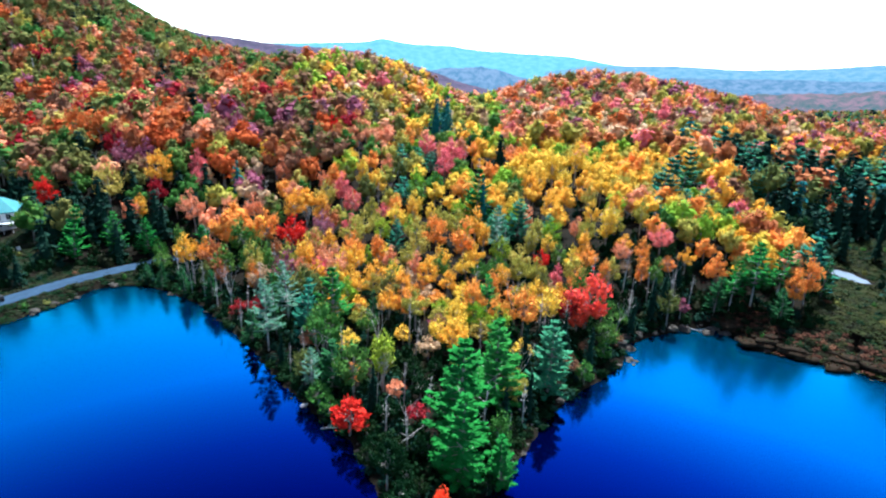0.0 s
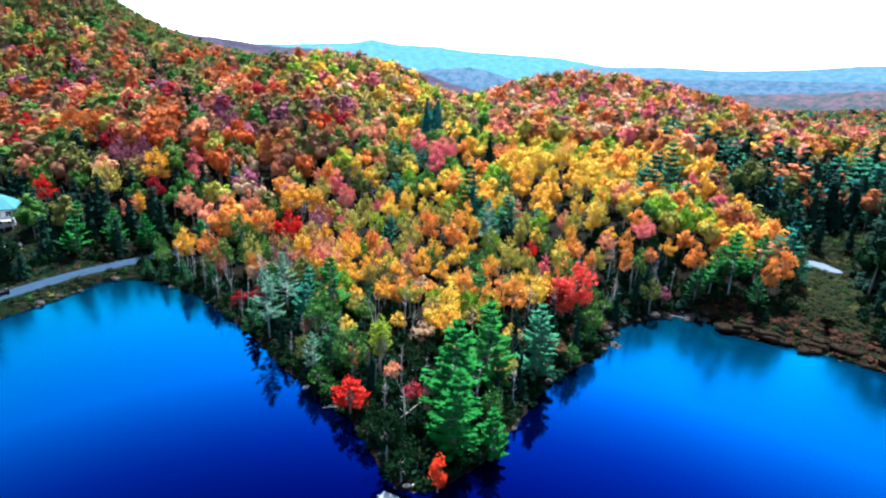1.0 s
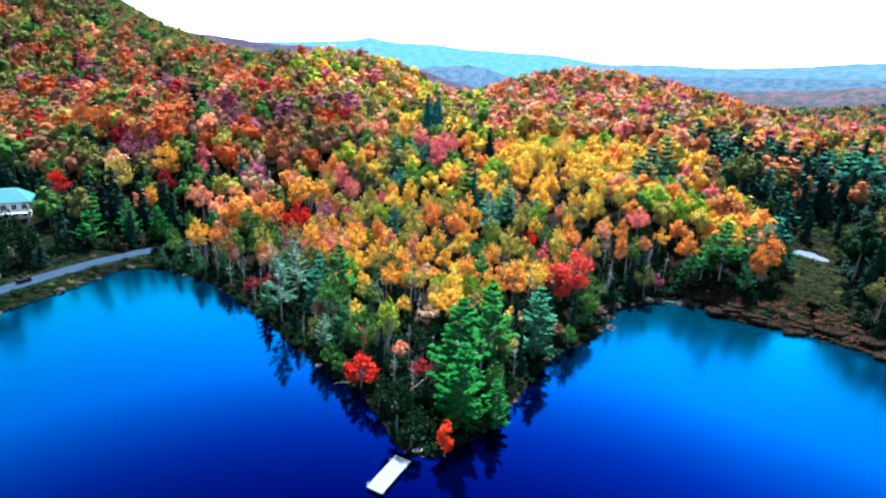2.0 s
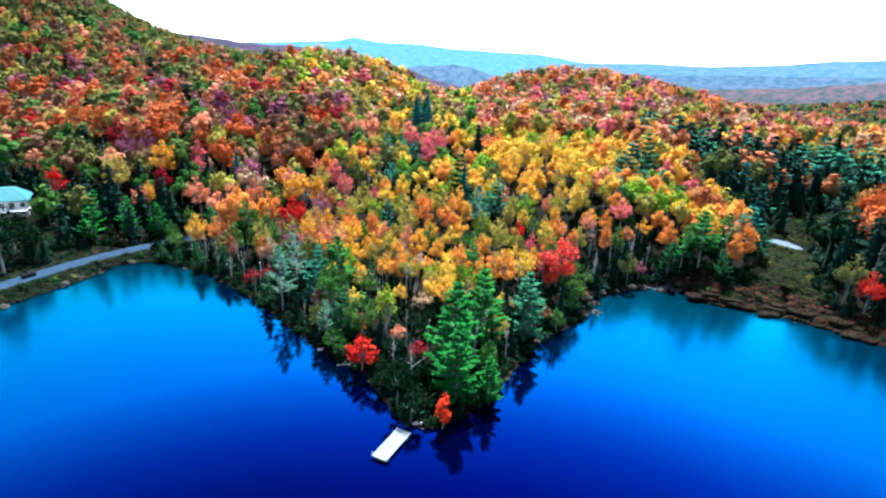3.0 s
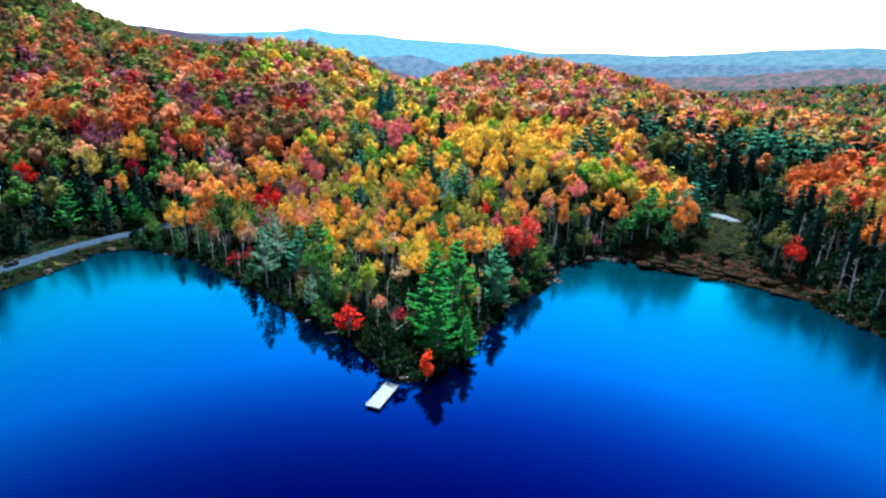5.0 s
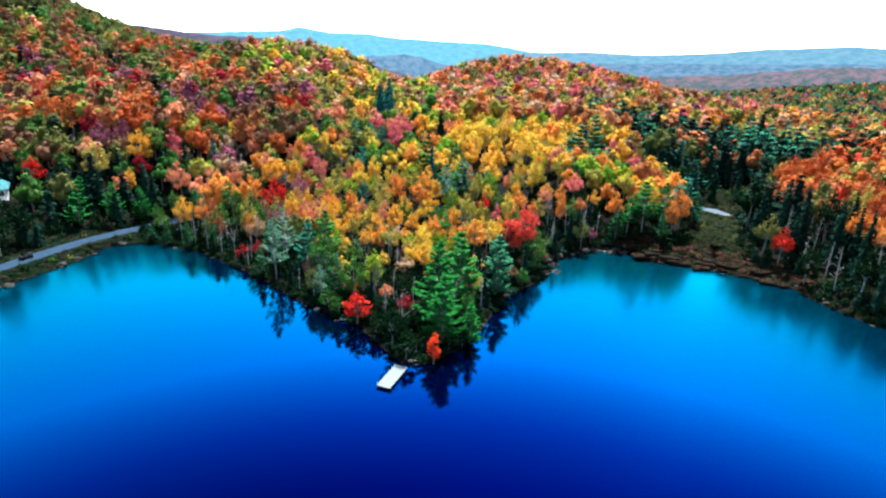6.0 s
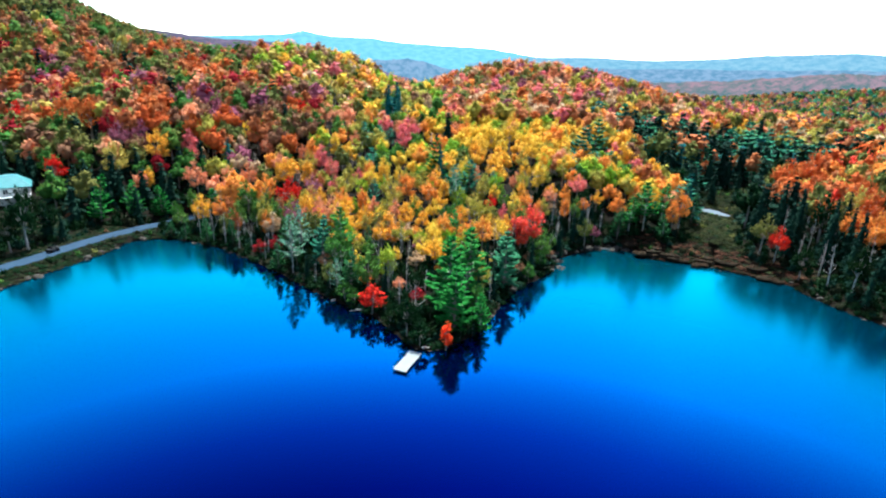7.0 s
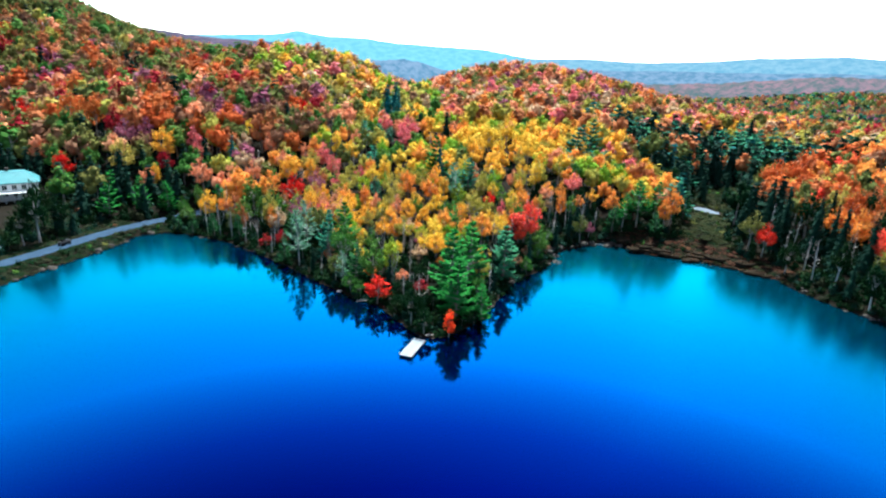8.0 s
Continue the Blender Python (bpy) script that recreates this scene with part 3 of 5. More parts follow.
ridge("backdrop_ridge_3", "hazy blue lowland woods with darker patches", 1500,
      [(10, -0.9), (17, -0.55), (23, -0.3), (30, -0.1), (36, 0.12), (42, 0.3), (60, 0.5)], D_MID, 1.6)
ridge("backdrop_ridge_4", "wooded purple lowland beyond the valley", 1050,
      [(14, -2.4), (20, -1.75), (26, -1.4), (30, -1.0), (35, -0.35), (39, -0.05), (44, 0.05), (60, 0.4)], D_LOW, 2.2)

# Unseen ring of hills, added to keep low sky light off the trees.
M_SKY_BLOCK = surface_material("sky_block_woods", (0.012, 0.018, 0.008), (0.09, 0.045, 0.02), 0.06, 0.95, 0.4)
ridge("backdrop_sky_block", "added unseen wooded hills that block low sky light", 540,
      [(58, 0.5), (75, 5), (100, 8.5), (140, 10.5), (180, 12), (220, 10.5), (260, 8.5), (285, 5), (302, 0.5)], M_SKY_BLOCK, 4.0)

# Road on the causeway.
road_pts = [Vector((x, y, 0)) for x, y in ROAD]
fine_road = []
for a, b in zip(road_pts[:-1], road_pts[1:]):
    for k in range(6):
        fine_road.append(a.lerp(b, k / 6))
fine_road.append(road_pts[-1])
for _ in range(4):
    fine_road = [fine_road[0]] + [(fine_road[i - 1] + fine_road[i] * 2 + fine_road[i + 1]) / 4 for i in range(1, len(fine_road) - 1)] + [fine_road[-1]]
bm = bmesh.new()
rows = []
for i, p in enumerate(fine_road):
    d = (fine_road[min(i + 1, len(fine_road) - 1)] - fine_road[max(i - 1, 0)]).normalized()
    side = Vector((d.y, -d.x, 0))
    rows.append([bm.verts.new(p + side * o + Vector((0, 0, z))) for o, z in ((-2.35, 1.35), (-2.1, 1.53), (-0.9, 1.56), (0, 1.6), (0.9, 1.56), (2.1, 1.53), (2.35, 1.35))])
for a, b in zip(rows[:-1], rows[1:]):
    for k in range(6):
        bm.faces.new((a[k], a[k + 1], b[k + 1], b[k]))
road = part("road", bm, M_ROAD, None)
tagged(road, "pale grey gravel road along the lake shore", "road", kind="structure")

# ---- trees ----
STANDS = {}
STANDS["flame"] = [(4.1, 0.5, 5.1)]
STANDS["coral"] = [(27.3, 46.6, 12.2), (25.6, 44.6, 7.6)]
STANDS["scarlet"] = [(-109.6, 90.4, 10.5), (-9.5, 15.0, 7.8), (-44.4, 143.8, 9.3), (61.5, 93.0, 6.4), (89.8, 40.7, 8.9), (-36.5, 72.7, 10.2), (20.9, 63.8, 6.4), (-144.5, 133.3, 13.8), (-27.9, 102.1, 4.9)]
STANDS["ember"] = [(-123.3, 125.7, 15.5), (-114.6, 123.4, 13.0), (-118.5, 131.4, 11.5), (-107.0, 127.0, 10.5), (-115.5, 147.4, 10.5), (120.9, 85.5, 15.6), (127.8, 84.7, 15.8)]
STANDS["rust"] = [(108.3, 72.8, 12.1), (111.9, 60.5, 12.6)]
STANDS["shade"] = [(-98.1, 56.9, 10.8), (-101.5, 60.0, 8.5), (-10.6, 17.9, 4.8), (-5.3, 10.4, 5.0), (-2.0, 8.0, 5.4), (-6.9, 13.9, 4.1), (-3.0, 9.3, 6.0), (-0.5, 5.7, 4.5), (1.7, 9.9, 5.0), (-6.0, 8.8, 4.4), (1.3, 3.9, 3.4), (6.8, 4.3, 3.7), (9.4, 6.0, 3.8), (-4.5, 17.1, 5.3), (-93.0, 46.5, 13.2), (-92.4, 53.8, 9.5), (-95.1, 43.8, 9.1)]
STANDS["crimson"] = [(24.2, 45.8, 8.3), (-34.8, 46.7, 5.9), (-38.9, 47.7, 4.8), (-79.7, 93.0, 9.0), (-0.7, 17.0, 4.6), (-103.8, 113.7, 13.0), (12.3, 29.5, 3.4)]
STANDS["pink"] = [(-30.5, 97.6, 10.0), (-25.9, 92.1, 8.6), (-1.8, 123.0, 11.8), (-4.3, 115.7, 10.2), (-11.0, 132.0, 9.9), (48.1, 73.9, 8.4), (-26.3, 59.6, 6.7), (-17.7, 89.8, 6.0), (79.1, 194.7, 10.0), (23.3, 57.7, 6.1), (-74.8, 107.9, 9.5), (-71.6, 101.5, 8.0), (100.5, 203.0, 8.8), (-43.2, 133.0, 6.3)]
STANDS["umber"] = [(23.3, 33.6, 4.8), (26.5, 39.1, 4.4), (33.0, 44.6, 4.2)]
STANDS["mauve"] = [(49.2, 58.8, 5.2), (-29.9, 76.7, 9.4), (-72.7, 130.3, 10.4), (-97.5, 107.9, 11.2), (-92.0, 109.3, 11.2), (-54.9, 132.7, 10.3), (119.7, 222.2, 11.5), (0.4, 40.9, 5.0)]
STANDS["salmon"] = [(-4.1, 22.6, 4.4), (-21.6, 36.0, 5.2), (-65.6, 84.9, 11.0), (-81.8, 83.5, 7.6), (-50.0, 107.4, 9.1), (-21.1, 116.5, 8.1), (-37.4, 106.0, 6.7), (-5.7, 60.0, 6.6), (-11.6, 64.0, 6.8), (29.6, 79.2, 6.6), (38.4, 69.3, 6.3), (-50.9, 87.1, 9.3), (-57.4, 87.4, 8.4), (-94.8, 203.9, 8.8), (10.7, 204.7, 8.4)]
STANDS["orange"] = [(15.5, 42.0, 9.4), (-2.3, 73.0, 9.8), (3.6, 66.4, 11.1), (-43.5, 75.5, 10.5), (-53.8, 66.8, 8.4), (6.3, 45.1, 8.8), (41.4, 62.9, 6.9), (57.9, 66.2, 8.3), (-14.7, 66.2, 7.8), (-20.5, 67.4, 8.7), (10.2, 51.6, 7.0), (-5.9, 44.9, 6.7), (-11.4, 26.1, 4.8), (-20.5, 48.1, 5.4), (4.6, 30.5, 4.0), (-23.1, 132.6, 6.2), (19.2, 133.5, 8.7), (41.7, 147.1, 9.4)]
STANDS["amber"] = [(-40.6, 87.5, 10.1), (-16.5, 52.1, 6.3), (-8.9, 44.6, 7.4), (-9.2, 86.1, 8.7), (-1.1, 62.1, 7.5), (-33.6, 88.2, 9.0), (21.0, 105.5, 9.7), (24.6, 90.1, 9.0), (-14.8, 47.4, 5.3), (1.2, 54.3, 6.3), (-27.3, 72.5, 7.3), (83.3, 100.7, 10.5), (-82.3, 99.7, 12.8), (-80.1, 84.9, 7.6), (40.7, 88.8, 9.0), (29.7, 69.7, 7.1), (79.7, 107.7, 9.5), (-58.3, 65.7, 9.4), (6.5, 63.4, 7.5), (61.9, 114.2, 9.5)]
STANDS["yellow"] = [(35.8, 122.9, 13.1), (40.0, 118.8, 11.8), (28.5, 117.3, 11.6), (40.7, 106.3, 9.9), (5.9, 91.6, 9.0), (-27.4, 109.7, 8.9), (-32.6, 118.9, 8.2), (-13.0, 83.8, 8.6), (-9.8, 93.2, 8.1), (-4.6, 88.1, 6.9), (29.7, 104.7, 9.8), (24.4, 112.6, 9.0), (15.4, 35.0, 5.5), (81.5, 87.9, 7.6), (-58.5, 118.3, 8.5), (0.1, 189.2, 7.9), (-5.3, 37.8, 4.9), (16.6, 92.1, 8.0), (34.5, 85.5, 7.8)]
STANDS["lime"] = [(-11.0, 106.8, 8.7), (-16.2, 77.8, 7.4), (-5.7, 108.2, 6.6), (-17.5, 65.9, 6.1), (-6.9, 25.5, 8.2), (12.2, 66.7, 7.7), (17.5, 91.0, 6.0), (-26.7, 95.1, 6.2), (-54.9, 118.7, 8.4)]
STANDS["olive"] = [(13.6, 24.6, 7.2), (-34.1, 94.7, 9.4), (-60.8, 102.6, 7.9), (-6.4, 69.1, 7.9), (0.3, 42.5, 5.8), (19.9, 74.0, 8.1), (26.8, 59.3, 7.4), (38.9, 80.0, 7.6), (35.6, 96.7, 8.4), (46.1, 84.4, 8.9), (15.9, 59.0, 7.4), (59.2, 95.5, 8.6), (-21.0, 90.0, 7.0), (46.0, 106.2, 10.0), (-92.2, 91.1, 12.7)]
STANDS["green"] = [(-66.6, 69.4, 6.6), (-64.6, 67.0, 6.0), (-62.8, 72.0, 8.0), (-15.4, 20.6, 5.2), (-13.2, 18.3, 4.6), (-47.5, 71.9, 10.4), (-44.2, 85.8, 7.1), (-11.6, 37.6, 6.3), (-43.3, 62.7, 8.0), (-33.4, 61.9, 7.8), (-24.7, 83.5, 6.8), (-10.9, 57.5, 6.5), (-0.3, 59.4, 7.4), (24.8, 65.3, 6.9), (61.1, 85.7, 8.2), (44.4, 63.6, 7.0), (-66.0, 93.2, 7.7), (35.2, 51.6, 4.8), (25.4, 32.6, 5.5), (29.4, 39.1, 5.1)]
STANDS["tan"] = [(-69.6, 102.9, 6.9), (-6.9, 58.1, 5.7), (38.9, 87.0, 6.0), (21.1, 55.7, 5.6), (-2.5, 51.2, 5.4), (-0.4, 32.6, 5.4), (38.7, 66.7, 4.4)]
STANDS["pine"] = [(5.4, 13.3, 15.5), (10.3, 22.5, 15), (5.9, 6.5, 12.5), (-86.3, 67.7, 13), (6.3, 86.9, 16), (-79.6, 73.0, 10), (-72.9, 75.1, 9), (9.3, 47.2, 9), (11.0, 7.1, 8)]
STANDS["dark_pine"] = [(-65.6, 61.8, 4.5), (79.0, 63.9, 9), (-47.2, 54.2, 7), (-54.5, 56.8, 7), (-61.2, 59.6, 6), (56.6, 60.7, 9), (-12.1, 46.0, 6)]
STANDS["tall_pine"] = [(-17.9, 39.3, 13.2), (64.3, 61.9, 14), (69.8, 63.4, 12), (59.9, 61.5, 11), (-56.5, 71.1, 9)]
STANDS["grey_pine"] = [(-28.7, 36.0, 13.5), (-17.3, 23.5, 8), (-27.9, 44.6, 13), (11.1, 68.4, 14), (-56.8, 71.8, 9)]
STANDS["spruce"] = [(-88.7, 81.8, 14), (12.5, 124.6, 14), (2.8, 137.7, 10), (105.5, 132.8, 15), (116.7, 140.2, 15), (137.9, 159.5, 17), (161.9, 169.0, 17), (142.9, 142.9, 14), (153.7, 142.5, 13), (117.5, 114.1, 13), (124.6, 104.7, 13), (153.4, 135.4, 12), (112.7, 98.6, 11), (104.9, 100.1, 11), (42.3, 56.1, 9), (45.5, 58.5, 9), (37.1, 50.5, 8), (-78.4, 71.6, 9), (-88.6, 53.5, 7), (-92.5, 54.2, 9), (114.6, 92.8, 10), (119.8, 89.2, 12), (90.9, 53.7, 10), (93.0, 41.9, 11)]
STANDS["teal_pine"] = [(16.3, 80.1, 11), (11.0, 79.9, 10), (18.9, 27.8, 13), (-22.2, 37.2, 12.4), (57.8, 110.5, 16), (66.7, 117.8, 17), (88.3, 120.0, 12), (103.9, 136.6, 13), (112.8, 122.0, 14), (148.9, 163.4, 14)]
STANDS["blue_spruce"] = [(-7.5, 167.8, 17), (-10.7, 163.6, 16), (65.8, 123.1, 11), (97.5, 127.7, 12), (111.8, 133.1, 11), (-60.6, 100.9, 11), (-6.3, 157.7, 15), (38.8, 186.0, 9), (50.6, 174.9, 9), (8.0, 86.6, 14), (130.7, 157.4, 12)]
STANDS["bare"] = [(-1.6, 15.8, 6), (-6.6, 24.6, 7), (-41.5, 50.2, 9), (-45.0, 51.5, 8), (-36.6, 46.2, 8), (-49.6, 55.6, 9), (-53.0, 57.0, 8), (-33.2, 41.0, 7), (-57.5, 60.5, 9), (-2.6, 33.0, 8), (-22.6, 29.2, 6), (47.5, 60.0, 9), (51.8, 62.0, 8), (97.0, 50.0, 11), (93.4, 38.0, 9), (99.0, 42.0, 10), (104.0, 28.0, 10), (-51.8, 85.8, 9), (-20.5, 98.6, 8), (-8.4, 156.1, 8), (-36.7, 112.0, 8), (38.6, 80.2, 8), (37.7, 61.4, 10), (18.7, 42.9, 9), (-0.9, 10.6, 8), (-4.2, 12.8, 8), (34.2, 49.5, 8), (-4.1, 36.6, 10), (-54.3, 69.4, 10), (-104.2, 107.6, 9), (-32.1, 127.3, 8), (-17.6, 128.0, 8), (-2.8, 20.9, 8), (0.9, 18.8, 7), (14.3, 44.8, 11), (-9.0, 33.5, 9), (12.2, 16.0, 5), (-14.2, 31.0, 8), (8.2, 34.0, 8), (19.8, 36.5, 8)]

RNG = np.random.default_rng(11)
SHAPES = {"broad": [broadleaf_shape(s, 640, 0.31) for s in (1, 2, 3, 4, 5)], "bush": [broadleaf_shape(s, 640, 0.34, 1.0, False, 4.9, 3.4) for s in (8, 9)], "tall": [broadleaf_shape(s, 640, 0.285, 1.25) for s in (6, 7)], "spire": [broadleaf_shape(19, 620, 0.34, 1.26, False, 5.0, 3.0)],
          "pine": [pine_shape(s, 11, 40, 0.36, 0.0, 0.1) for s in (11, 12, 13, 14)], "tall_pine": [pine_shape(s, 9, 32, 0.36, 0.1, 0.38) for s in (17, 18)], "grey_pine": [pine_shape(s, 10, 17, 0.3, 0.45, 0.3) for s in (15, 16)],
          "spruce": [spruce_shape(s, 17, 11, 0.34) for s in (21, 22, 23)], "bare": [bare_shape(s) for s in (31, 32, 33, 34, 35)]}
MID_SHAPES = {"broad": [broadleaf_shape(s, 170, 0.57, 1.0, True) for s in (41, 42, 43, 44, 45, 46)], "pine": [pine_shape(s, 8, 9, 0.62) for s in (51, 52)],
              "spruce": [spruce_shape(s, 10, 6, 0.6) for s in (61, 62)]}
FAR_SHAPES = {"broad": [broadleaf_shape(s, 54, 0.86, 1.0, True) for s in (41, 42, 43, 44, 45, 46)], "pine": [pine_shape(s, 7, 6, 0.75) for s in (51, 52)],
              "spruce": [spruce_shape(s, 8, 4, 0.75) for s in (61, 62)]}


def sheltered_shape(seed, wide):
    """A tree deep in the woods behind a crest: a few large clumps."""
    rng = np.random.default_rng(seed)
    d = rng.normal(0, 1, (16, 3))
    d /= np.linalg.norm(d, axis=1)[:, None]
    heart = ball(rng, np.array([0, 0, 5.6]), 2.2 * wide, 1.6 / wide, 3, 5)
    return limb((0, 0, -0.6), (0, 0, 6), 0.19, 0.1, 4), join([cards(rng, np.array([0, 0, 5.9]) + d * np.array([2.3 * wide, 2.3 * wide, 3.3]), d, 1.1), heart])


DEEP_SHAPES = {"broad": [sheltered_shape(s, 1.0) for s in (65, 66)], "pine": [sheltered_shape(67, 0.8)], "spruce": [sheltered_shape(68, 0.6)]}
MESHES = {}
for key, shapes in SHAPES.items():
    MESHES[key] = []
    for s in shapes:
        if key == "bare":
            MESHES[key].append((quad_mesh("trunk", *s, [M_PALE_BARK]), None))
        else:
            bark = M_PALE_BARK if key in ("grey_pine", "tall_pine", "tall") else M_BARK
            MESHES[key].append((quad_mesh("trunk", *s[0], [bark]), quad_mesh("crown", *s[1], [LEAF["green"]])))
FORM = {"pine": "pine", "dark_pine": "pine", "teal_pine": "pine", "tall_pine": "tall_pine", "grey_pine": "grey_pine", "spruce": "spruce", "blue_spruce": "spruce", "bare": "bare"}
WORDS = {"coral": "coral red maple", "flame": "bright orange-red maple", "scarlet": "scarlet red maple", "crimson": "dark crimson maple", "pink": "pinkish red maple", "mauve": "dull mauve ash", "salmon": "salmon orange maple",
         "orange": "bright orange maple", "rust": "rust brown oak", "amber": "amber birch", "yellow": "golden yellow birch", "olive": "olive green birch turning yellow",
         "lime": "light green poplar", "green": "dark green leafy tree", "tan": "pale tan beech", "pine": "tall green white pine", "dark_pine": "small dark green pine", "teal_pine": "dark blue-green pine", "tall_pine": "green pine with long pale trunk", "shade": "dark green leafy tree with painted-in shade", "umber": "brown oak", "ember": "deep orange-red maple", "moss": "dull green oak turning brown", "grey_pine": "sparse grey-green pine with pale trunk",
         "spruce": "dark green spruce", "blue_spruce": "blue-green spruce", "bare": "bare pale grey dead tree"}
NAMES = {"pine": "pine_tree", "dark_pine": "pine_tree", "teal_pine": "pine_tree", "tall_pine": "pine_tree", "umber": "oak_tree", "moss": "oak_tree", "grey_pine": "pine_tree", "spruce": "spruce_tree", "blue_spruce": "spruce_tree", "bare": "dead_tree", "amber": "birch_tree", "yellow": "birch_tree",
         "olive": "birch_tree", "mauve": "ash_tree", "rust": "oak_tree", "lime": "poplar_tree", "green": "leafy_tree", "tan": "beech_tree"}


def plant(kind, x, y, height, where):
    """One tree as a thing: trunk and crown at its place."""
    form = FORM.get(kind, "broad")
    if form == "broad" and height < (8 if where.startswith("at the water") else 6):
        form = "bush"
    elif form == "broad" and kind not in ("coral", "scarlet") and RNG.uniform() < 0.22:
        form = "tall"
    if kind == "flame":
        form = "spire"
    trunk_me, crown_me = MESHES[form][RNG.integers(len(MESHES[form]))]
    wide = height / 10 * (RNG.uniform(1.1, 1.35) if form in ("broad", "tall", "bush", "spire") else RNG.uniform(0.92, 1.15))
    if form == "grey_pine":
        wide *= 0.85
    elif form == "pine" and y < 30:
        wide *= 1.08
    if form == "bush":
        wide, height = wide * 1.12, height * 0.8
    elif "pine" in kind + form and y > 70:
        wide *= 1.2
    elif form == "spruce" and (y > 100 or x < -55):
        wide *= 1.4
    z = float(ground_height(x, y))
    name = NAMES.get(kind, "maple_tree")
    root = thing(name, pose(x, y, z, RNG.normal(0, 1.5), RNG.normal(0, 1.5), RNG.uniform(0, 360)), f"{WORDS[kind]} {where}", "tree", "trees on the wooded point")
    root.scale = (wide, wide, height / 10)
    t = new("trunk", trunk_me)
    t.parent = root
    if crown_me:
        c = new("crown", crown_me)
        c.parent = root
        c.material_slots[0].link = "OBJECT"
        c.material_slots[0].material = LEAF["pine" if kind == "tall_pine" else kind]
    return root


heroes = []
for kind, stand in STANDS.items():
    for x, y, h in stand:
        d = float(line_distance(np.array(x), np.array(y), SHORE, True))
        where = "at the water's edge" if d < 7 else ("in the forest on the point" if y < 90 else "on the wooded hillside")
        plant(kind, x, y, h, where)
        heroes.append((x, y, 0.28 * h if FORM.get(kind) is None else (0.24 if kind == "teal_pine" else 0.17) * h))
heroes_xy = np.array(heroes)

# The rest of the forest.
PALETTES = {
    "middle": "bare bare amber amber amber amber orange orange yellow yellow yellow olive olive olive olive lime lime lime lime green green green green teal_pine salmon moss",
    "front": "bare bare amber amber amber orange orange orange yellow yellow yellow yellow olive olive moss green green lime lime",
    "gold": "yellow yellow yellow yellow amber amber olive orange",
    "left": "bare bare olive olive moss green green salmon salmon orange orange amber lime pink mauve rust tan",
    # Rust and olive woods, with extra dark kinds that paint in dim light.
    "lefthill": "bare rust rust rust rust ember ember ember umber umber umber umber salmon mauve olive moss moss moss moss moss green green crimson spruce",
    "crest": "olive olive olive olive tan rust umber salmon amber lime lime green green moss orange yellow pink",
    "righthill": "bare salmon salmon rust rust rust ember tan pink pink mauve mauve olive olive moss moss moss umber umber orange",
    "lefttop": "moss moss green spruce umber rust moss",
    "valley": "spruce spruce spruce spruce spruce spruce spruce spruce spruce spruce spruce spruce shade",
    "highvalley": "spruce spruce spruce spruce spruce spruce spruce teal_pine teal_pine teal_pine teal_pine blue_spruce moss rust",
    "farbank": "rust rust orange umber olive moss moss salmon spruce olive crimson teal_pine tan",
    # Almost all shade-painted leaf, for the black gaps below the pines.
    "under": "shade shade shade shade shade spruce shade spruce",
    "valleyrim": "rust umber olive olive salmon amber pink orange amber teal_pine blue_spruce moss",
    # Bright crowns, with a few dark kinds painting the shade below them.
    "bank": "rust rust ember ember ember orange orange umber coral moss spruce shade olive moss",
    "shoreleft": "green green moss spruce spruce rust dark_pine dark_pine bare bare bare bare",
    "shoreright": "green spruce spruce moss olive green bare bare dark_pine",
    # Dark kinds paint the shade under the bank's trees into their colour.
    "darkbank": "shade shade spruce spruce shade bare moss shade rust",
    "beyond": "rust rust umber umber moss moss moss olive green green spruce spruce teal_pine teal_pine mauve rust",
    "house": "spruce spruce spruce green moss spruce",
}
PALETTES = {k: v.split() for k, v in PALETTES.items()}


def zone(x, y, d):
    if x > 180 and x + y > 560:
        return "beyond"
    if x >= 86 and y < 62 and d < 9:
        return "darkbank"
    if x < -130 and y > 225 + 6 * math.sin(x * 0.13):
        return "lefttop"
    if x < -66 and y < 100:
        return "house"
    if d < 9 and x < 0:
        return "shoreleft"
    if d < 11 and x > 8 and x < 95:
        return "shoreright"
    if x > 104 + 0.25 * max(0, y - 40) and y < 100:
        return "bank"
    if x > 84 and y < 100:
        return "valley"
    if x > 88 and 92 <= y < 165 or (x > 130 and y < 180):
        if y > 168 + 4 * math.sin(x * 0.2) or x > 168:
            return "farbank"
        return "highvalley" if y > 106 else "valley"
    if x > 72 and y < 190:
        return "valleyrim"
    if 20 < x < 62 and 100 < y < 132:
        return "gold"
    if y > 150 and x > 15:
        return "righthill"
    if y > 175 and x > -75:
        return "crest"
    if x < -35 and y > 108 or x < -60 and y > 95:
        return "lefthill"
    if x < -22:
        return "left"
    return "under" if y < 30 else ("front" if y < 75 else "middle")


step = 5.3
cx, cy = np.meshgrid(np.arange(-330, 400, step), np.arange(-30, 470, step * 0.9))
cx = cx + (np.arange(cx.shape[0]) % 2)[:, None] * step / 2
cx, cy = (cx + RNG.uniform(-1.5, 1.5, cx.shape)).ravel(), (cy + RNG.uniform(-1.5, 1.5, cy.shape)).ravel()
front = (cy < 64) & (np.abs(cx) < 55)
fx, fy = np.meshgrid(np.arange(-55, 56, 3.7), np.arange(-2, 65, 3.4))
fx, fy = (fx + RNG.uniform(-1.1, 1.1, fx.shape)).ravel(), (fy + RNG.uniform(-1.1, 1.1, fy.shape)).ravel()
cx, cy = np.concatenate([cx[~front], fx]), np.concatenate([cy[~front], fy])
bx, by = np.meshgrid(np.arange(330, 640, 8.2), np.arange(250, 640, 7.6))
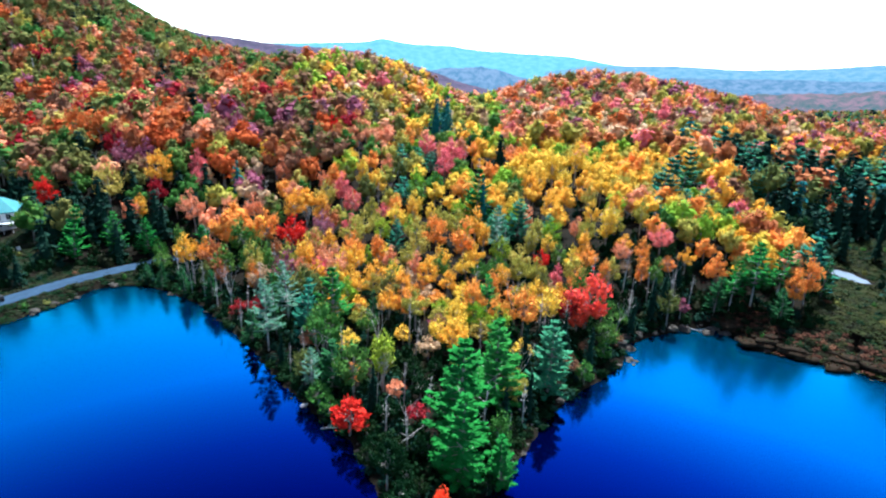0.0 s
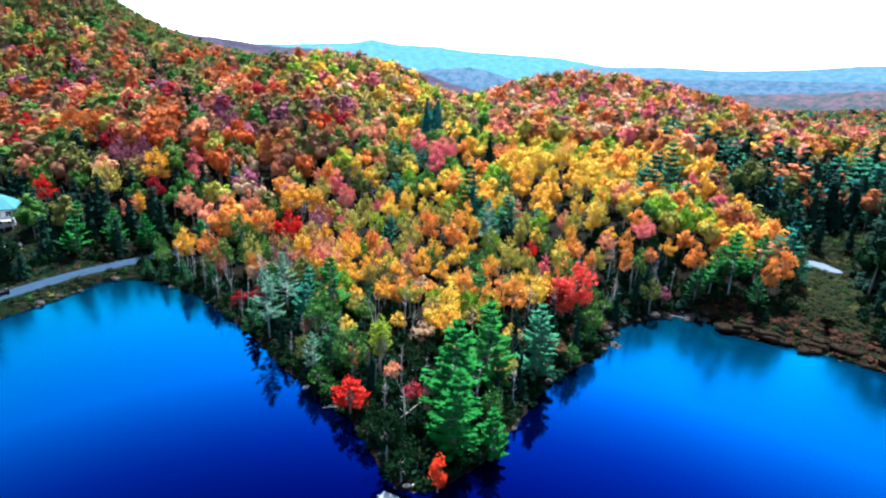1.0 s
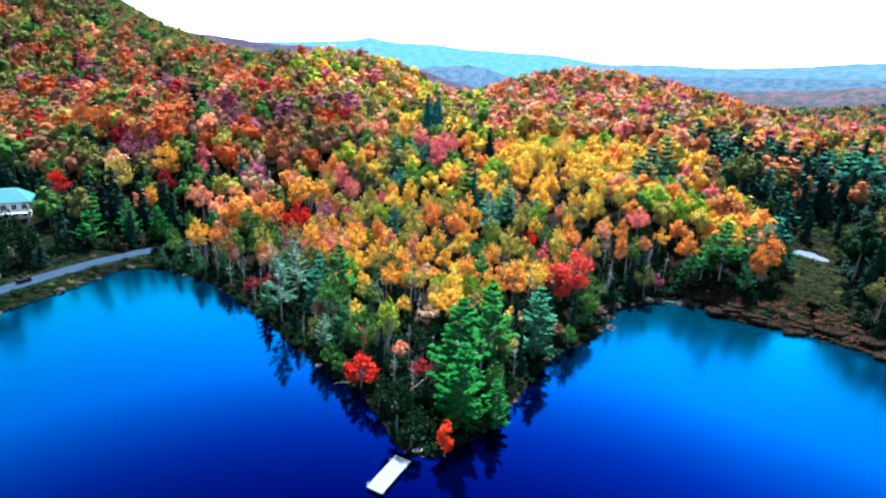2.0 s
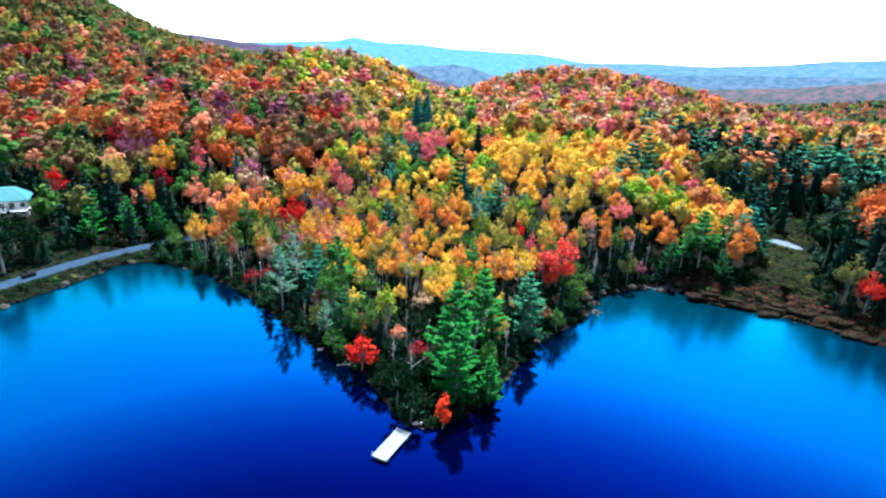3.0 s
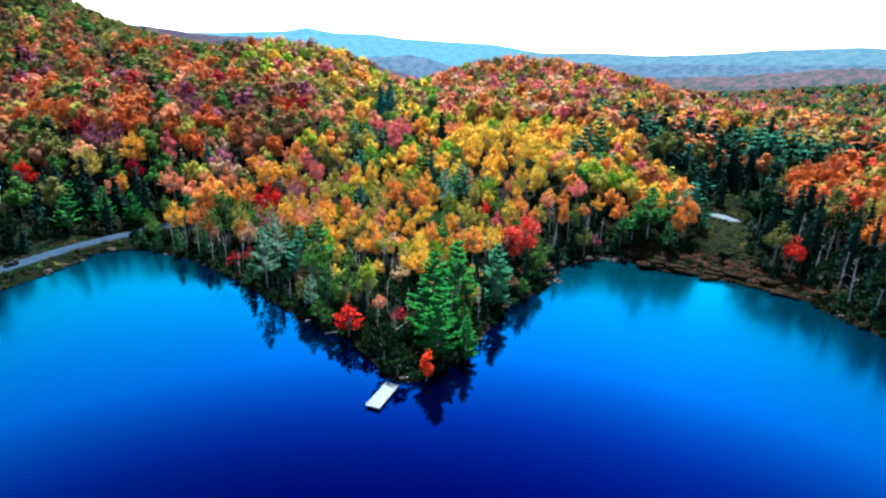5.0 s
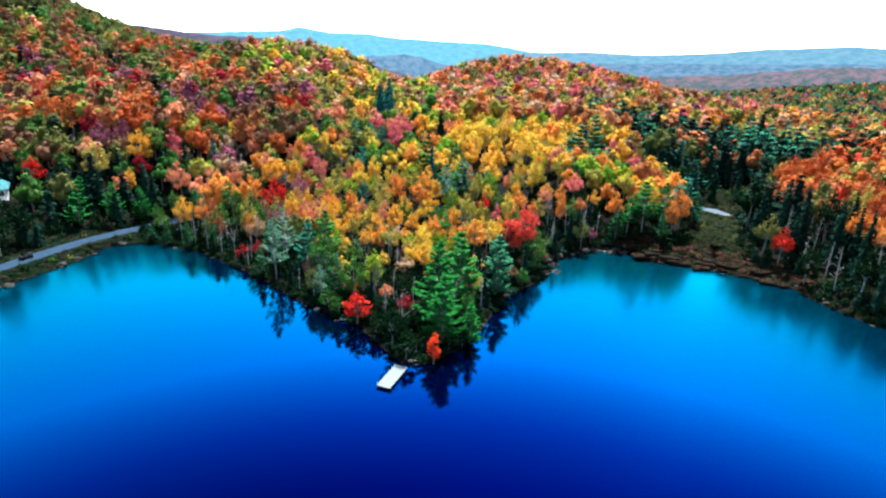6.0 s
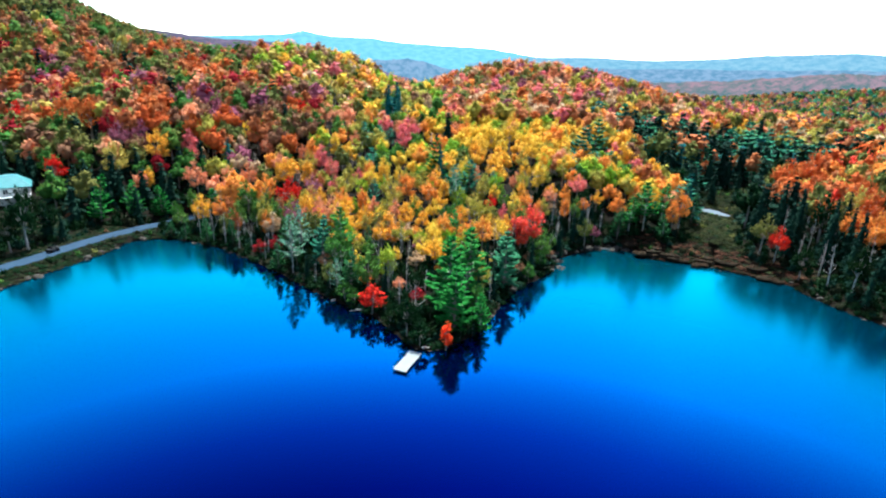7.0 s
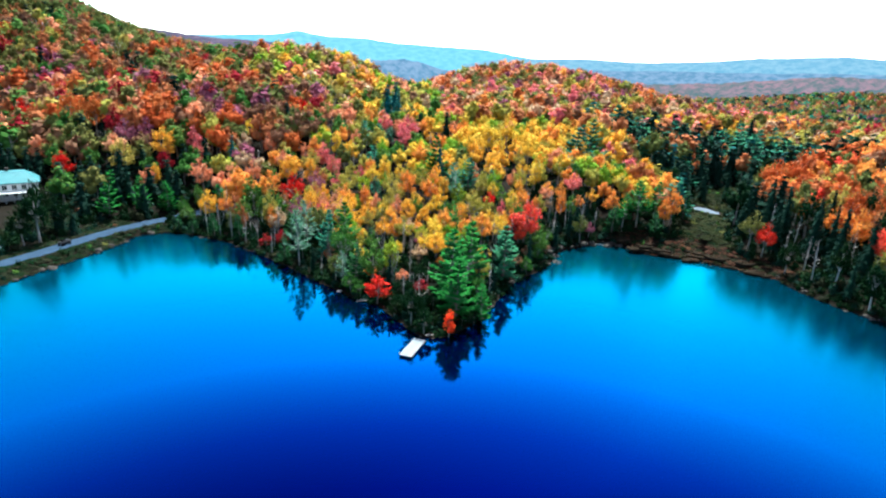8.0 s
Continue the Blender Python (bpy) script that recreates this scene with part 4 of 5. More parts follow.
bx, by = (bx + RNG.uniform(-2.6, 2.6, bx.shape)).ravel(), (by + RNG.uniform(-2.6, 2.6, by.shape)).ravel()
wide = (bx > 400) | (by > 470)
cx, cy = np.concatenate([cx, bx[wide]]), np.concatenate([cy, by[wide]])
dist = line_distance(cx, cy, SHORE, True)
seen = np.abs(cx) < (cy + 100) * 0.86 + 12
keep = ~in_lake(cx, cy) & (dist > 0.9) & (line_distance(cx, cy, ROAD) > 4.2) & seen & ~((cx < -66.5) & (cy < 67.5) & (dist < 15))
keep &= ~((np.hypot((cx + 121) / 1.2, cy - 84) < 9.5) | (line_distance(cx, cy, [(-122, 80), (-108, 64), (-97, 49)]) < 8) | (line_distance(cx, cy, [(-116, 80), (-100, 62)]) < 5.5) | (np.hypot(cx + 99, (cy - 62) / 1.6) < 7))
keep &= ~((cx > 60) & (cx < 92) & (dist < 6 + 2 * np.sin(cx)) & (cy > 34))
keep &= ~(line_distance(cx, cy, CREEK) < 7.5)
for hx, hy, hr in heroes:
    keep &= np.hypot(cx - hx, cy - hy) > hr + np.where((cy < 64) & (np.abs(cx) < 55), 0.9, 1.7)
cx, cy, dist = cx[keep], cy[keep], dist[keep]
cz = ground_height(cx, cy)
order = np.argsort(cy + 0.35 * np.abs(cx))
fill = []
for i in order:
    x, y, d = cx[i], cy[i], dist[i]
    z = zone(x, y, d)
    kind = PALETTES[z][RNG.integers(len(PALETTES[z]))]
    # Near the tip most trees take the shade-painted leaf, darkening it by colour.
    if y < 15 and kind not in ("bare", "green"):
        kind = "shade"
    base = {"middle": 8.0, "gold": 9.5, "left": 8.6, "house": 9.5, "valley": 12.5, "highvalley": 12.5, "under": 4.3, "front": 6.6, "lefthill": 11.4, "crest": 11.0, "righthill": 11.0, "bank": 11.5}.get(z, 10.2)
    h = base * (RNG.uniform(0.7, 1.3) if "valley" in z else RNG.uniform(0.82, 1.18)) * (1.0 if z == "darkbank" else 0.6 + 0.4 * min(1, d / 12)) * (1.25 if z == "beyond" else 1.0)
    fill.append((kind, x, y, cz[i], h))
NEAR_COUNT = 270
for kind, x, y, z, h in fill[:NEAR_COUNT]:
    plant(kind, x, y, h, "in the forest on the point")


# Trees on back slopes, sheltered by a crest between them and the lake.
fill_xy = np.array([(f[1], f[2]) for f in fill])
fill_z = np.array([f[3] for f in fill])
lakeward = np.array([0.0, -70.0]) - fill_xy
lakeward /= np.linalg.norm(lakeward, axis=1)[:, None]
back = np.zeros(len(fill), bool)
for k in (14, 26, 40, 60, 85):
    ahead = fill_xy + lakeward * k
    back |= ground_height(ahead[:, 0], ahead[:, 1]) > fill_z + 2.0 + 0.03 * k
back |= np.hypot(fill_xy[:, 0], fill_xy[:, 1] + 70) > 440
deep = {(f[1], f[2]) for f, hidden in zip(fill, back) if hidden}


def woods(name, label, trees):
    """Many trees joined into one stretch of woods."""
    V, Q, I, T, base = [], [], [], [], 0
    slots = CLASSES + ["bark", "pale_bark"]
    for kind, x, y, z, h in trees:
        form = FORM.get(kind, "broad")
        shapes = DEEP_SHAPES if (x, y) in deep else (MID_SHAPES if math.hypot(x, y + 70) < 215 else FAR_SHAPES)
        if form == "bare":
            pieces = ((SHAPES["bare"][RNG.integers(5)], "pale_bark"),)
        else:
            trunk, crown = shapes[form][RNG.integers(len(shapes[form]))]
            pieces = ((trunk, "bark"), (crown, kind))
        a, tone = RNG.uniform(0, 6.28), RNG.uniform()
        w = h / 10 * RNG.uniform(1.05, 1.35) * (1.35 if form != "broad" else 1.0)
        c, s = math.cos(a) * w, math.sin(a) * w
        for (v, q), slot in pieces:
            out = np.empty_like(v)
            out[:, 0], out[:, 1], out[:, 2] = v[:, 0] * c - v[:, 1] * s + x, v[:, 0] * s + v[:, 1] * c + y, v[:, 2] * h / 10 + z
            V.append(out)
            Q.append(q + base)
            I.append(np.full(len(q), slots.index(slot)))
            T.append(np.full(len(q), tone))
            base += len(v)
    me = quad_mesh(name, np.vstack(V), np.vstack(Q), [LEAF[k] for k in CLASSES] + [M_BARK, M_PALE_BARK], np.concatenate(I), np.concatenate(T))
    return tagged(new(name, me), label, "forest", kind="stuff")


rest = fill[NEAR_COUNT:]
woods("point_woods", "dense autumn forest of gold, orange and green trees", [f for f in rest if f[2] < 120 and -60 < f[1] < 90])
woods("west_hill_woods", "autumn hillside forest in rust, crimson and olive", [f for f in rest if not (f[2] < 120 and -60 < f[1] < 90) and f[1] <= -10])
woods("east_hill_woods", "autumn hillside forest with dark spruces in the valley", [f for f in rest if not (f[2] < 120 and -60 < f[1] < 90) and f[1] > -10])

# ---- dock ----
dock = thing("dock", pose(-1.2, -0.85, 0, 0, 0, 245), "pale weathered floating dock reaching from the point into the lake", "dock")
bm = bmesh.new()
for y in (-1.0, 0, 1.0):
    box(bm, 0, y - 0.06, 0.22, 6.6, y + 0.06, 0.42, 0.01)
box(bm, 0, -1.12, 0.24, 0.08, 1.12, 0.42)
box(bm, 6.52, -1.12, 0.24, 6.6, 1.12, 0.42)
part("frame", bm, M_STEEL, dock)
bm = bmesh.new()
box(bm, 0, -1.14, 0.43, 0.275, 1.14, 0.47, 0.006)
board = part("plank", bm, M_DOCK, dock)
for i in range(1, 23):
    b = new("plank", board.data)
    b.parent = dock
    b.location = (i * 0.2875, RNG.normal(0, 0.012), RNG.normal(0, 0.003))
for x in (1.2, 6.2):
    for y in (-1.2, 1.2):
        bm = bmesh.new()
        bmesh.ops.create_cone(bm, cap_ends=True, segments=10, radius1=0.05, radius2=0.05, depth=2.4, matrix=pose(x, y, -0.4))
        part("post", bm, M_STEEL, dock)

# ---- undergrowth along the shore and under the trees ----
def shrub_shape(seed, n, size):
    rng = np.random.default_rng(seed)
    d = rng.normal(0, 1, (n, 3))
    d /= np.linalg.norm(d, axis=1)[:, None]
    d[:, 2] = np.abs(d[:, 2])
    lump = 1 + 0.3 * np.sin(d[:, 0] * 5 + seed) * np.cos(d[:, 1] * 6)
    c = d * lump[:, None] * rng.uniform(0.7, 1.05, (n, 1)) * np.array([1.0, 1.0, 1.25]) + np.array([0, 0, 0.1])
    return join([cards(rng, c, d, size, 0.0, 0.5), ball(rng, np.array([0, 0, 0.3]), 0.7, 1.0, 3, 6)])


SHRUBS = [shrub_shape(s, 36, 0.32) for s in (71, 72, 73, 74)]


def thicket(name, label, places):
    V, Q, I, T, base = [], [], [], [], 0
    for kind, x, y, z, w, h in places:
        v, q = SHRUBS[RNG.integers(len(SHRUBS))]
        a = RNG.uniform(0, 6.28)
        c, s = math.cos(a) * w, math.sin(a) * w
        V.append(np.stack([v[:, 0] * c - v[:, 1] * s + x, v[:, 0] * s + v[:, 1] * c + y, v[:, 2] * h + z], 1))
        Q.append(q + base)
        I.append(np.full(len(q), CLASSES.index(kind)))
        T.append(np.full(len(q), RNG.uniform()))
        base += len(v)
    me = quad_mesh(name, np.vstack(V), np.vstack(Q), [LEAF[k] for k in CLASSES], np.concatenate(I), np.concatenate(T))
    return tagged(new(name, me), label, "shrubs", kind="stuff")


ux, uy = np.meshgrid(np.arange(-112, 130, 1.6), np.arange(-8, 112, 1.6))
ux, uy = (ux + RNG.uniform(-0.9, 0.9, ux.shape)).ravel(), (uy + RNG.uniform(-0.9, 0.9, uy.shape)).ravel()
ud = line_distance(ux, uy, SHORE, True)
ok = ~in_lake(ux, uy) & (ud > 0.35) & (line_distance(ux, uy, ROAD) > 2.9)
ok &= np.hypot((ux + 120) / 1.3, uy - 84) > 10
ok &= np.hypot(ux + 0.6, uy - 0.6) > 0.8
open_ground = ((ux > 58) & (ud < 6 + 2 * np.sin(ux)) & (uy > 30)) | (line_distance(ux, uy, CREEK) < 6) | (np.hypot(ux + 99, (uy - 62) / 1.6) < 7)
open_ground |= (ux < -69) & (uy < 64) & (ud < 13)
low = ok & open_ground
ok &= ~open_ground
ok &= (ud < 8) | (RNG.uniform(size=ux.shape) < np.where(ud < 26, 0.55, 0.12))
uz = ground_height(ux, uy)
# Mostly the shade-painted leaf, so colour darkens the ground under the trees.
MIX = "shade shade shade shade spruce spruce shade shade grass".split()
thicket("undergrowth", "dark green and brown shore undergrowth with shade painted in",
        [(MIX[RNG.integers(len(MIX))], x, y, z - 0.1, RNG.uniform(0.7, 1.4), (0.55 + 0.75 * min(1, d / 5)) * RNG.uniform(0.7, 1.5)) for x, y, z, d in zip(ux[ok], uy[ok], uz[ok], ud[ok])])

sparse = low & (RNG.uniform(size=ux.shape) < 0.16) & (np.hypot(ux - POND[0] + 0.3 * (uy - POND[1]), (uy - POND[1]) / 1.9) > 4.5) & (ud > 1.2)
# Plain scrub colours, with some shade-painted leaf among them.
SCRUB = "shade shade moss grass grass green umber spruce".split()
thicket("low_scrub", "low dark green and brown scrub on the marsh and roadside",
        [(SCRUB[RNG.integers(len(SCRUB))], x, y, z - 0.1, RNG.uniform(0.5, 1.1), RNG.uniform(0.5, 1.0)) for x, y, z in zip(ux[sparse], uy[sparse], uz[sparse])])

# ---- low growth: marsh by the creek, grass by the road and the house ----
def cushion_shape(seed):
    rng = np.random.default_rng(seed)
    n = 24
    a, r = rng.uniform(0, 6.28, n), np.sqrt(rng.uniform(0, 1, n))
    c = np.stack([np.cos(a) * r, np.sin(a) * r, 0.75 * (1 - r * r) + 0.1], 1)
    out = np.stack([np.cos(a) * r, np.sin(a) * r, np.full(n, 0.9)], 1)
    return cards(rng, c, out, 0.36, 0.0, 0.45)


CUSHIONS = [cushion_shape(s) for s in (81, 82, 83)]
lx, ly = np.meshgrid(np.arange(-112, 130, 0.95), np.arange(-8, 116, 0.95))
lx, ly = (lx + RNG.uniform(-0.45, 0.45, lx.shape)).ravel(), (ly + RNG.uniform(-0.45, 0.45, ly.shape)).ravel()
ld = line_distance(lx, ly, SHORE, True)
lz = ground_height(lx, ly)
free = ~in_lake(lx, ly) & (ld > 0.3) & (line_distance(lx, ly, ROAD) > 2.5) & (lz > 0.05)
marsh = free & (lx > 50) & (((lx > 57) & (ld < 7.5 + 2 * np.sin(lx)) & (ly > 28)) | (line_distance(lx, ly, CREEK) < 7.5)) & (np.hypot(lx - POND[0] + 0.3 * (ly - POND[1]), (ly - POND[1]) / 1.9) > 3.7)
yard = free & (lx < -66) & (((ly < 66) & (ld < 14)) | (np.hypot(lx + 99, (ly - 62) / 1.6) < 8.5) | (np.hypot((lx + 118) / 1.3, ly - 80) < 16))


def sward(name, label, where, kinds, height, size):
    patch = wobble(lx, ly, 0.45) + 0.6 * wobble(lx, ly, 1.3, 1.0) + RNG.normal(0, 0.3, lx.shape)
    rank = np.clip(((patch + 1.6) / 3.2 * len(kinds)).astype(int), 0, len(kinds) - 1)
    V, Q, I, T, base = [], [], [], [], 0
    for x, y, z, k in zip(lx[where], ly[where], lz[where], rank[where]):
        v, q = CUSHIONS[RNG.integers(3)]
        a, w = RNG.uniform(0, 6.28), size * RNG.uniform(0.7, 1.3)
        cs, sn = math.cos(a) * w, math.sin(a) * w
        V.append(np.stack([v[:, 0] * cs - v[:, 1] * sn + x, v[:, 0] * sn + v[:, 1] * cs + y, v[:, 2] * height * RNG.uniform(0.5, 1.6) + z - 0.05], 1))
        Q.append(q + base)
        I.append(np.full(len(q), CLASSES.index(kinds[k])))
        T.append(np.full(len(q), RNG.uniform()))
        base += len(v)
    me = quad_mesh(name, np.vstack(V), np.vstack(Q), [LEAF[k] for k in CLASSES], np.concatenate(I), np.concatenate(T))
    return tagged(new(name, me), label, "grass", kind="stuff")


# True grass and sedge colours, with shade-painted tufts mixed in to dim them.
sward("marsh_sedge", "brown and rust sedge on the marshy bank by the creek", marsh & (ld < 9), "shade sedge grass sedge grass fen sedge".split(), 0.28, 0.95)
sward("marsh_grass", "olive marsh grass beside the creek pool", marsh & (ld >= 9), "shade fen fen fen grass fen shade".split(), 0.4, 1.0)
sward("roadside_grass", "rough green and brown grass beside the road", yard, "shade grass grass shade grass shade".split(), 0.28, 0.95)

# ---- sedge mats floating on the marsh's edge ----
def sedge_mat(x, y, r, seed):
    """A low ragged cushion of turf with a dark undercut rim."""
    rng = np.random.default_rng(seed)
    n, rings = 26, ((1.02, -0.25), (1.06, 0.12), (0.98, 0.3), (0.75, 0.4), (0.4, 0.44), (0.06, 0.46))
    a = np.arange(n) * 2 * np.pi / n
    edge = 1 + 0.22 * np.sin(2 * a + rng.uniform(0, 6)) + 0.13 * np.sin(5 * a + rng.uniform(0, 6)) + rng.normal(0, 0.05, n)
    V = [np.stack([np.cos(a) * edge * r * k * 1.35, np.sin(a) * edge * r * k * 0.8, np.full(n, z) + rng.normal(0, 0.05, n)], 1) for k, z in rings]
    i = np.arange(n * (len(rings) - 1))
    nxt = (i // n) * n + (i % n + 1) % n
    turf = (np.vstack(V), np.stack([i, nxt, nxt + n, i + n], 1))
    m = int(34 * r)
    b, k = rng.uniform(0, 6.28, m), np.sqrt(rng.uniform(0, 0.9, m))
    lean = np.interp(b, a, edge, period=2 * np.pi) * k * r
    tufts = cards(rng, np.stack([np.cos(b) * lean * 1.35, np.sin(b) * lean * 0.8, 0.36 + 0.14 * (1 - k)], 1), np.tile((0.0, 0.0, 0.6), (m, 1)), 0.3, 0.0, 0.8)
    index = np.concatenate([np.zeros(len(i), int), 1 + (np.arange(m) % 5 > 2) + (np.arange(m) % 5 > 3)])
    look_of = (LEAF["sedge"], LEAF["umber" if seed % 4 == 0 else "grass"], LEAF["fen"])
    ob = new("sedge_mat", quad_mesh("sedge_mat", *join([turf, tufts]), [M_SEDGE, *look_of], index))
    ob.matrix_world = pose(x, y, max(float(ground_height(x, y)), 0.0) - 0.05, 0, 0, rng.uniform(-40, 10))
    return tagged(ob, "flat red-brown mat of sedge turf at the marsh edge", "turf", "sedge mats")


marsh_edge = np.array(SHORE[27:34], float)
for i in range(22):
    u = RNG.uniform(0.6, 5.6)
    k = int(u)
    p = marsh_edge[k] + (marsh_edge[k + 1] - marsh_edge[k]) * (u - k) + np.array([0.45, 0.9]) * RNG.uniform(-0.4, 4.0)
    if np.hypot(p[0] - 76.2, p[1] - 43.5) > 2.4:
        sedge_mat(p[0], p[1], RNG.uniform(1.1, 2.5), 300 + i)

# ---- rocks, logs ----
def rock_mesh(seed):
    rng = np.random.default_rng(seed)
    b = bmesh.new()
    bmesh.ops.create_icosphere(b, subdivisions=2, radius=1.0)
    for v in b.verts:
        n = noise.noise(v.co * 1.3 + Vector((seed * 7.1, 0, 0))) * 0.45
        v.co *= 1 + n
        v.co.z = max(v.co.z * 0.62, -0.3)
    me = bpy.data.meshes.new("boulder")
    b.to_mesh(me)
    b.free()
    me.materials.append(M_ROCK)
    return me


ROCKS = [rock_mesh(s) for s in (1, 2, 3, 4, 5)]
edge = np.array(SHORE, float)


def along(i0, i1, count, size, spread, label):
    """Boulders strewn along the shore from one bend of it to another."""
    for _ in range(count):
        u = RNG.uniform(i0, i1)
        k = int(u)
        p = edge[k] + (edge[k + 1] - edge[k]) * (u - k) + RNG.normal(0, spread, 2)
        r = size * min(2.2, math.exp(RNG.normal(-0.2, 0.5)))
        ob = new("boulder", ROCKS[RNG.integers(len(ROCKS))])
        z = max(float(ground_height(*p)), -0.25)
        ob.matrix_world = pose(p[0], p[1], z + r * 0.12, 0, 0, RNG.uniform(0, 360)) @ Matrix.Diagonal((r * RNG.uniform(0.8, 1.4), r, r, 1))
        tagged(ob, label, "boulder", "boulders on the shore")


along(5, 10, 22, 0.55, 0.5, "grey boulder on the causeway's edge")
along(10, 18, 20, 0.3, 0.5, "small grey shore boulder under the trees")
along(18, 24, 14, 0.32, 0.5, "small grey shore boulder under the trees")
along(24, 28.6, 34, 0.75, 0.9, "brown grey boulder in the shallow cove")
along(28.6, 34, 20, 0.38, 0.5, "brown grey boulder on the marshy bank")
along(34, 36, 10, 0.5, 0.6, "grey boulder on the shaded bank")
for x, y, r in ((-17.9, 21.0, 0.42), (0.3, 0.9, 0.36), (1.1, 1.1, 0.2)):
    ob = new("boulder", ROCKS[RNG.integers(len(ROCKS))])
    ob.matrix_world = pose(x, y, max(float(ground_height(x, y)), 0.0) + 0.12, 0, 0, 40) @ Matrix.Diagonal((r * 1.3, r, r, 1))
    ob.data = ob.data.copy()
    ob.data.materials[0] = M_PALE_BARK
    tagged(ob, "pale whitish boulder at the water's edge", "boulder", "boulders on the shore")


def log(name, a, b, r, label, twigs=4):
    """A fallen trunk with stubs of limbs."""
    rng = np.random.default_rng(int(abs(a[0] * 13 + a[1] * 7)))
    a, b = np.array(a, float), np.array(b, float)
    mid = (a + b) / 2 + np.array([0, 0, 0.08])
    bits = [limb(a, mid, r, r * 0.8, 7), limb(mid, b, r * 0.8, r * 0.4, 7)]
    for _ in range(twigs):
        p = a + (b - a) * rng.uniform(0.35, 0.95)
        bits.append(limb(p, p + rng.normal(0, 0.5, 3) + np.array([0, 0, 0.4]), r * 0.3, r * 0.1, 4))
    return tagged(new(name, quad_mesh(name, *join(bits), [M_PALE_BARK])), label, "log")


log("fallen_log", (-11.2, 16.4, 0.35), (-14.0, 16.0, 0.15), 0.13, "bleached forked driftwood log at the water's edge")
log("fallen_log", (47.5, 57.5, 0.5), (54.5, 56.3, 0.15), 0.14, "bleached fallen log lying in the cove", 6)
log("fallen_log", (9.0, 11.8, 3.4), (12.9, 10.6, 1.4), 0.05, "pale leaning dead trunk over the water", 8)
log("fallen_log", (15.8, 20.3, 0.5), (18.6, 20.9, 0.1), 0.06, "bleached fallen log at the water's edge", 4)
log("fallen_log", (-3.6, 11.2, 0.9), (1.8, 14.0, 4.4), 0.09, "pale leaning dead trunk among the pines", 8)
log("fallen_log", (12.0, 16.0, 0.45), (8.6, 15.2, 3.6), 0.08, "pale forked dead limb beside the pines", 9)
log("fallen_log", (84.0, 60.0, 0.9), (90.0, 62.0, 1.1), 0.1, "bleached fallen log in the marsh", 5)

# ---- house by the road ----
HZ = float(ground_height(-117, 84))
house = thing("house", pose(-113.7, 84.4, HZ, 0, 0, 30), "white two-storey clapboard house with a teal metal roof", "house")
WH = 8.1 - HZ
bm = bmesh.new()
box(bm, -15, 0.5, -1, -0.6, 9.5, WH)
part("wall", bm, M_WHITE, house)
bm = bmesh.new()
r = [(-15.7, -0.1, WH), (0.1, -0.1, WH), (0.1, 10.1, WH), (-15.7, 10.1, WH), (-12.2, 4.0, WH + 2.9), (-3.4, 4.0, WH + 2.9), (-3.4, 6.0, WH + 2.9), (-12.2, 6.0, WH + 2.9)]
v = [bm.verts.new(c) for c in r] + [bm.verts.new((x, y, z - 0.22)) for x, y, z in r[:4]]
for f in ((0, 1, 5, 4), (1, 2, 6, 5), (2, 3, 7, 6), (3, 0, 4, 7), (4, 5, 6, 7), (0, 8, 9, 1), (1, 9, 10, 2), (2, 10, 11, 3), (3, 11, 8, 0), (11, 10, 9, 8)):
    bm.faces.new([v[i] for i in f])
roof = part("roof", bm, M_ROOF, house, "teal standing-seam metal roof")
for k in range(26):
    x = -15.4 + k * 0.6
    f = 1.0 if -12.2 < x < -3.4 else max(0.1, min((x + 15.7) / 3.5, (0.1 - x) / 3.5))
    bm = bmesh.new()
    bm2 = limb((x, -0.1, WH + 0.03), (x, -0.1 + 4.1 * f, WH + 2.9 * f + 0.03), 0.035, 0.035, 4)
    me = quad_mesh("seam", *bm2, [M_ROOF])
    bm.free()
    o = new("seam", me)
    o.parent = roof
bm = bmesh.new()
box(bm, -8.2, 4.4, WH + 2.4, -7.2, 5.4, WH + 4.0, 0.03)
part("chimney", bm, M_ROCK, roof)
for z0 in (0.9, WH - 2.0):
    for k in range(6):
        x = -14.0 + k * 2.35
        bm = bmesh.new()
        box(bm, x, 0.40, z0, x + 1.1, 0.5, z0 + 1.4)
        win = part("window", bm, M_DARK_GLASS, house)
        bm = bmesh.new()
        for b in ((x - 0.1, 0.36, z0 - 0.1, x, 0.5, z0 + 1.5), (x + 1.1, 0.36, z0 - 0.1, x + 1.2, 0.5, z0 + 1.5), (x, 0.36, z0 + 1.4, x + 1.1, 0.5, z0 + 1.5), (x, 0.36, z0 - 0.1, x + 1.1, 0.5, z0), (x + 0.52, 0.37, z0, x + 0.58, 0.5, z0 + 1.4)):
            box(bm, *b)
        part("frame", bm, M_WHITE, win)
bm = bmesh.new()
box(bm, -15, -2.2, WH / 2 - 0.3, -0.6, 0.5, WH / 2 - 0.1, 0.02)
part("balcony", bm, M_WHITE, house)
for k in range(8):
    x = -14.9 + k * 2.0
    bm = bmesh.new()
    box(bm, x, -2.15, -1, x + 0.16, -1.99, WH / 2 + 0.8, 0.01)
    part("porch_post", bm, M_WHITE, house)
bm = bmesh.new()
box(bm, -15, -2.12, WH / 2 + 0.72, -0.6, -2.02, WH / 2 + 0.8)
part("railing", bm, M_WHITE, house)

# ---- small things by the road and on the lawn ----
M_BLACK = surface_material("dark_vehicle_paint", (0.012, 0.012, 0.014), (0.03, 0.03, 0.034), 2.0, 0.35, 0.05)
M_TYRE = surface_material("black_rubber", (0.01, 0.01, 0.01), (0.025, 0.025, 0.025), 5.0, 0.9, 0.3)
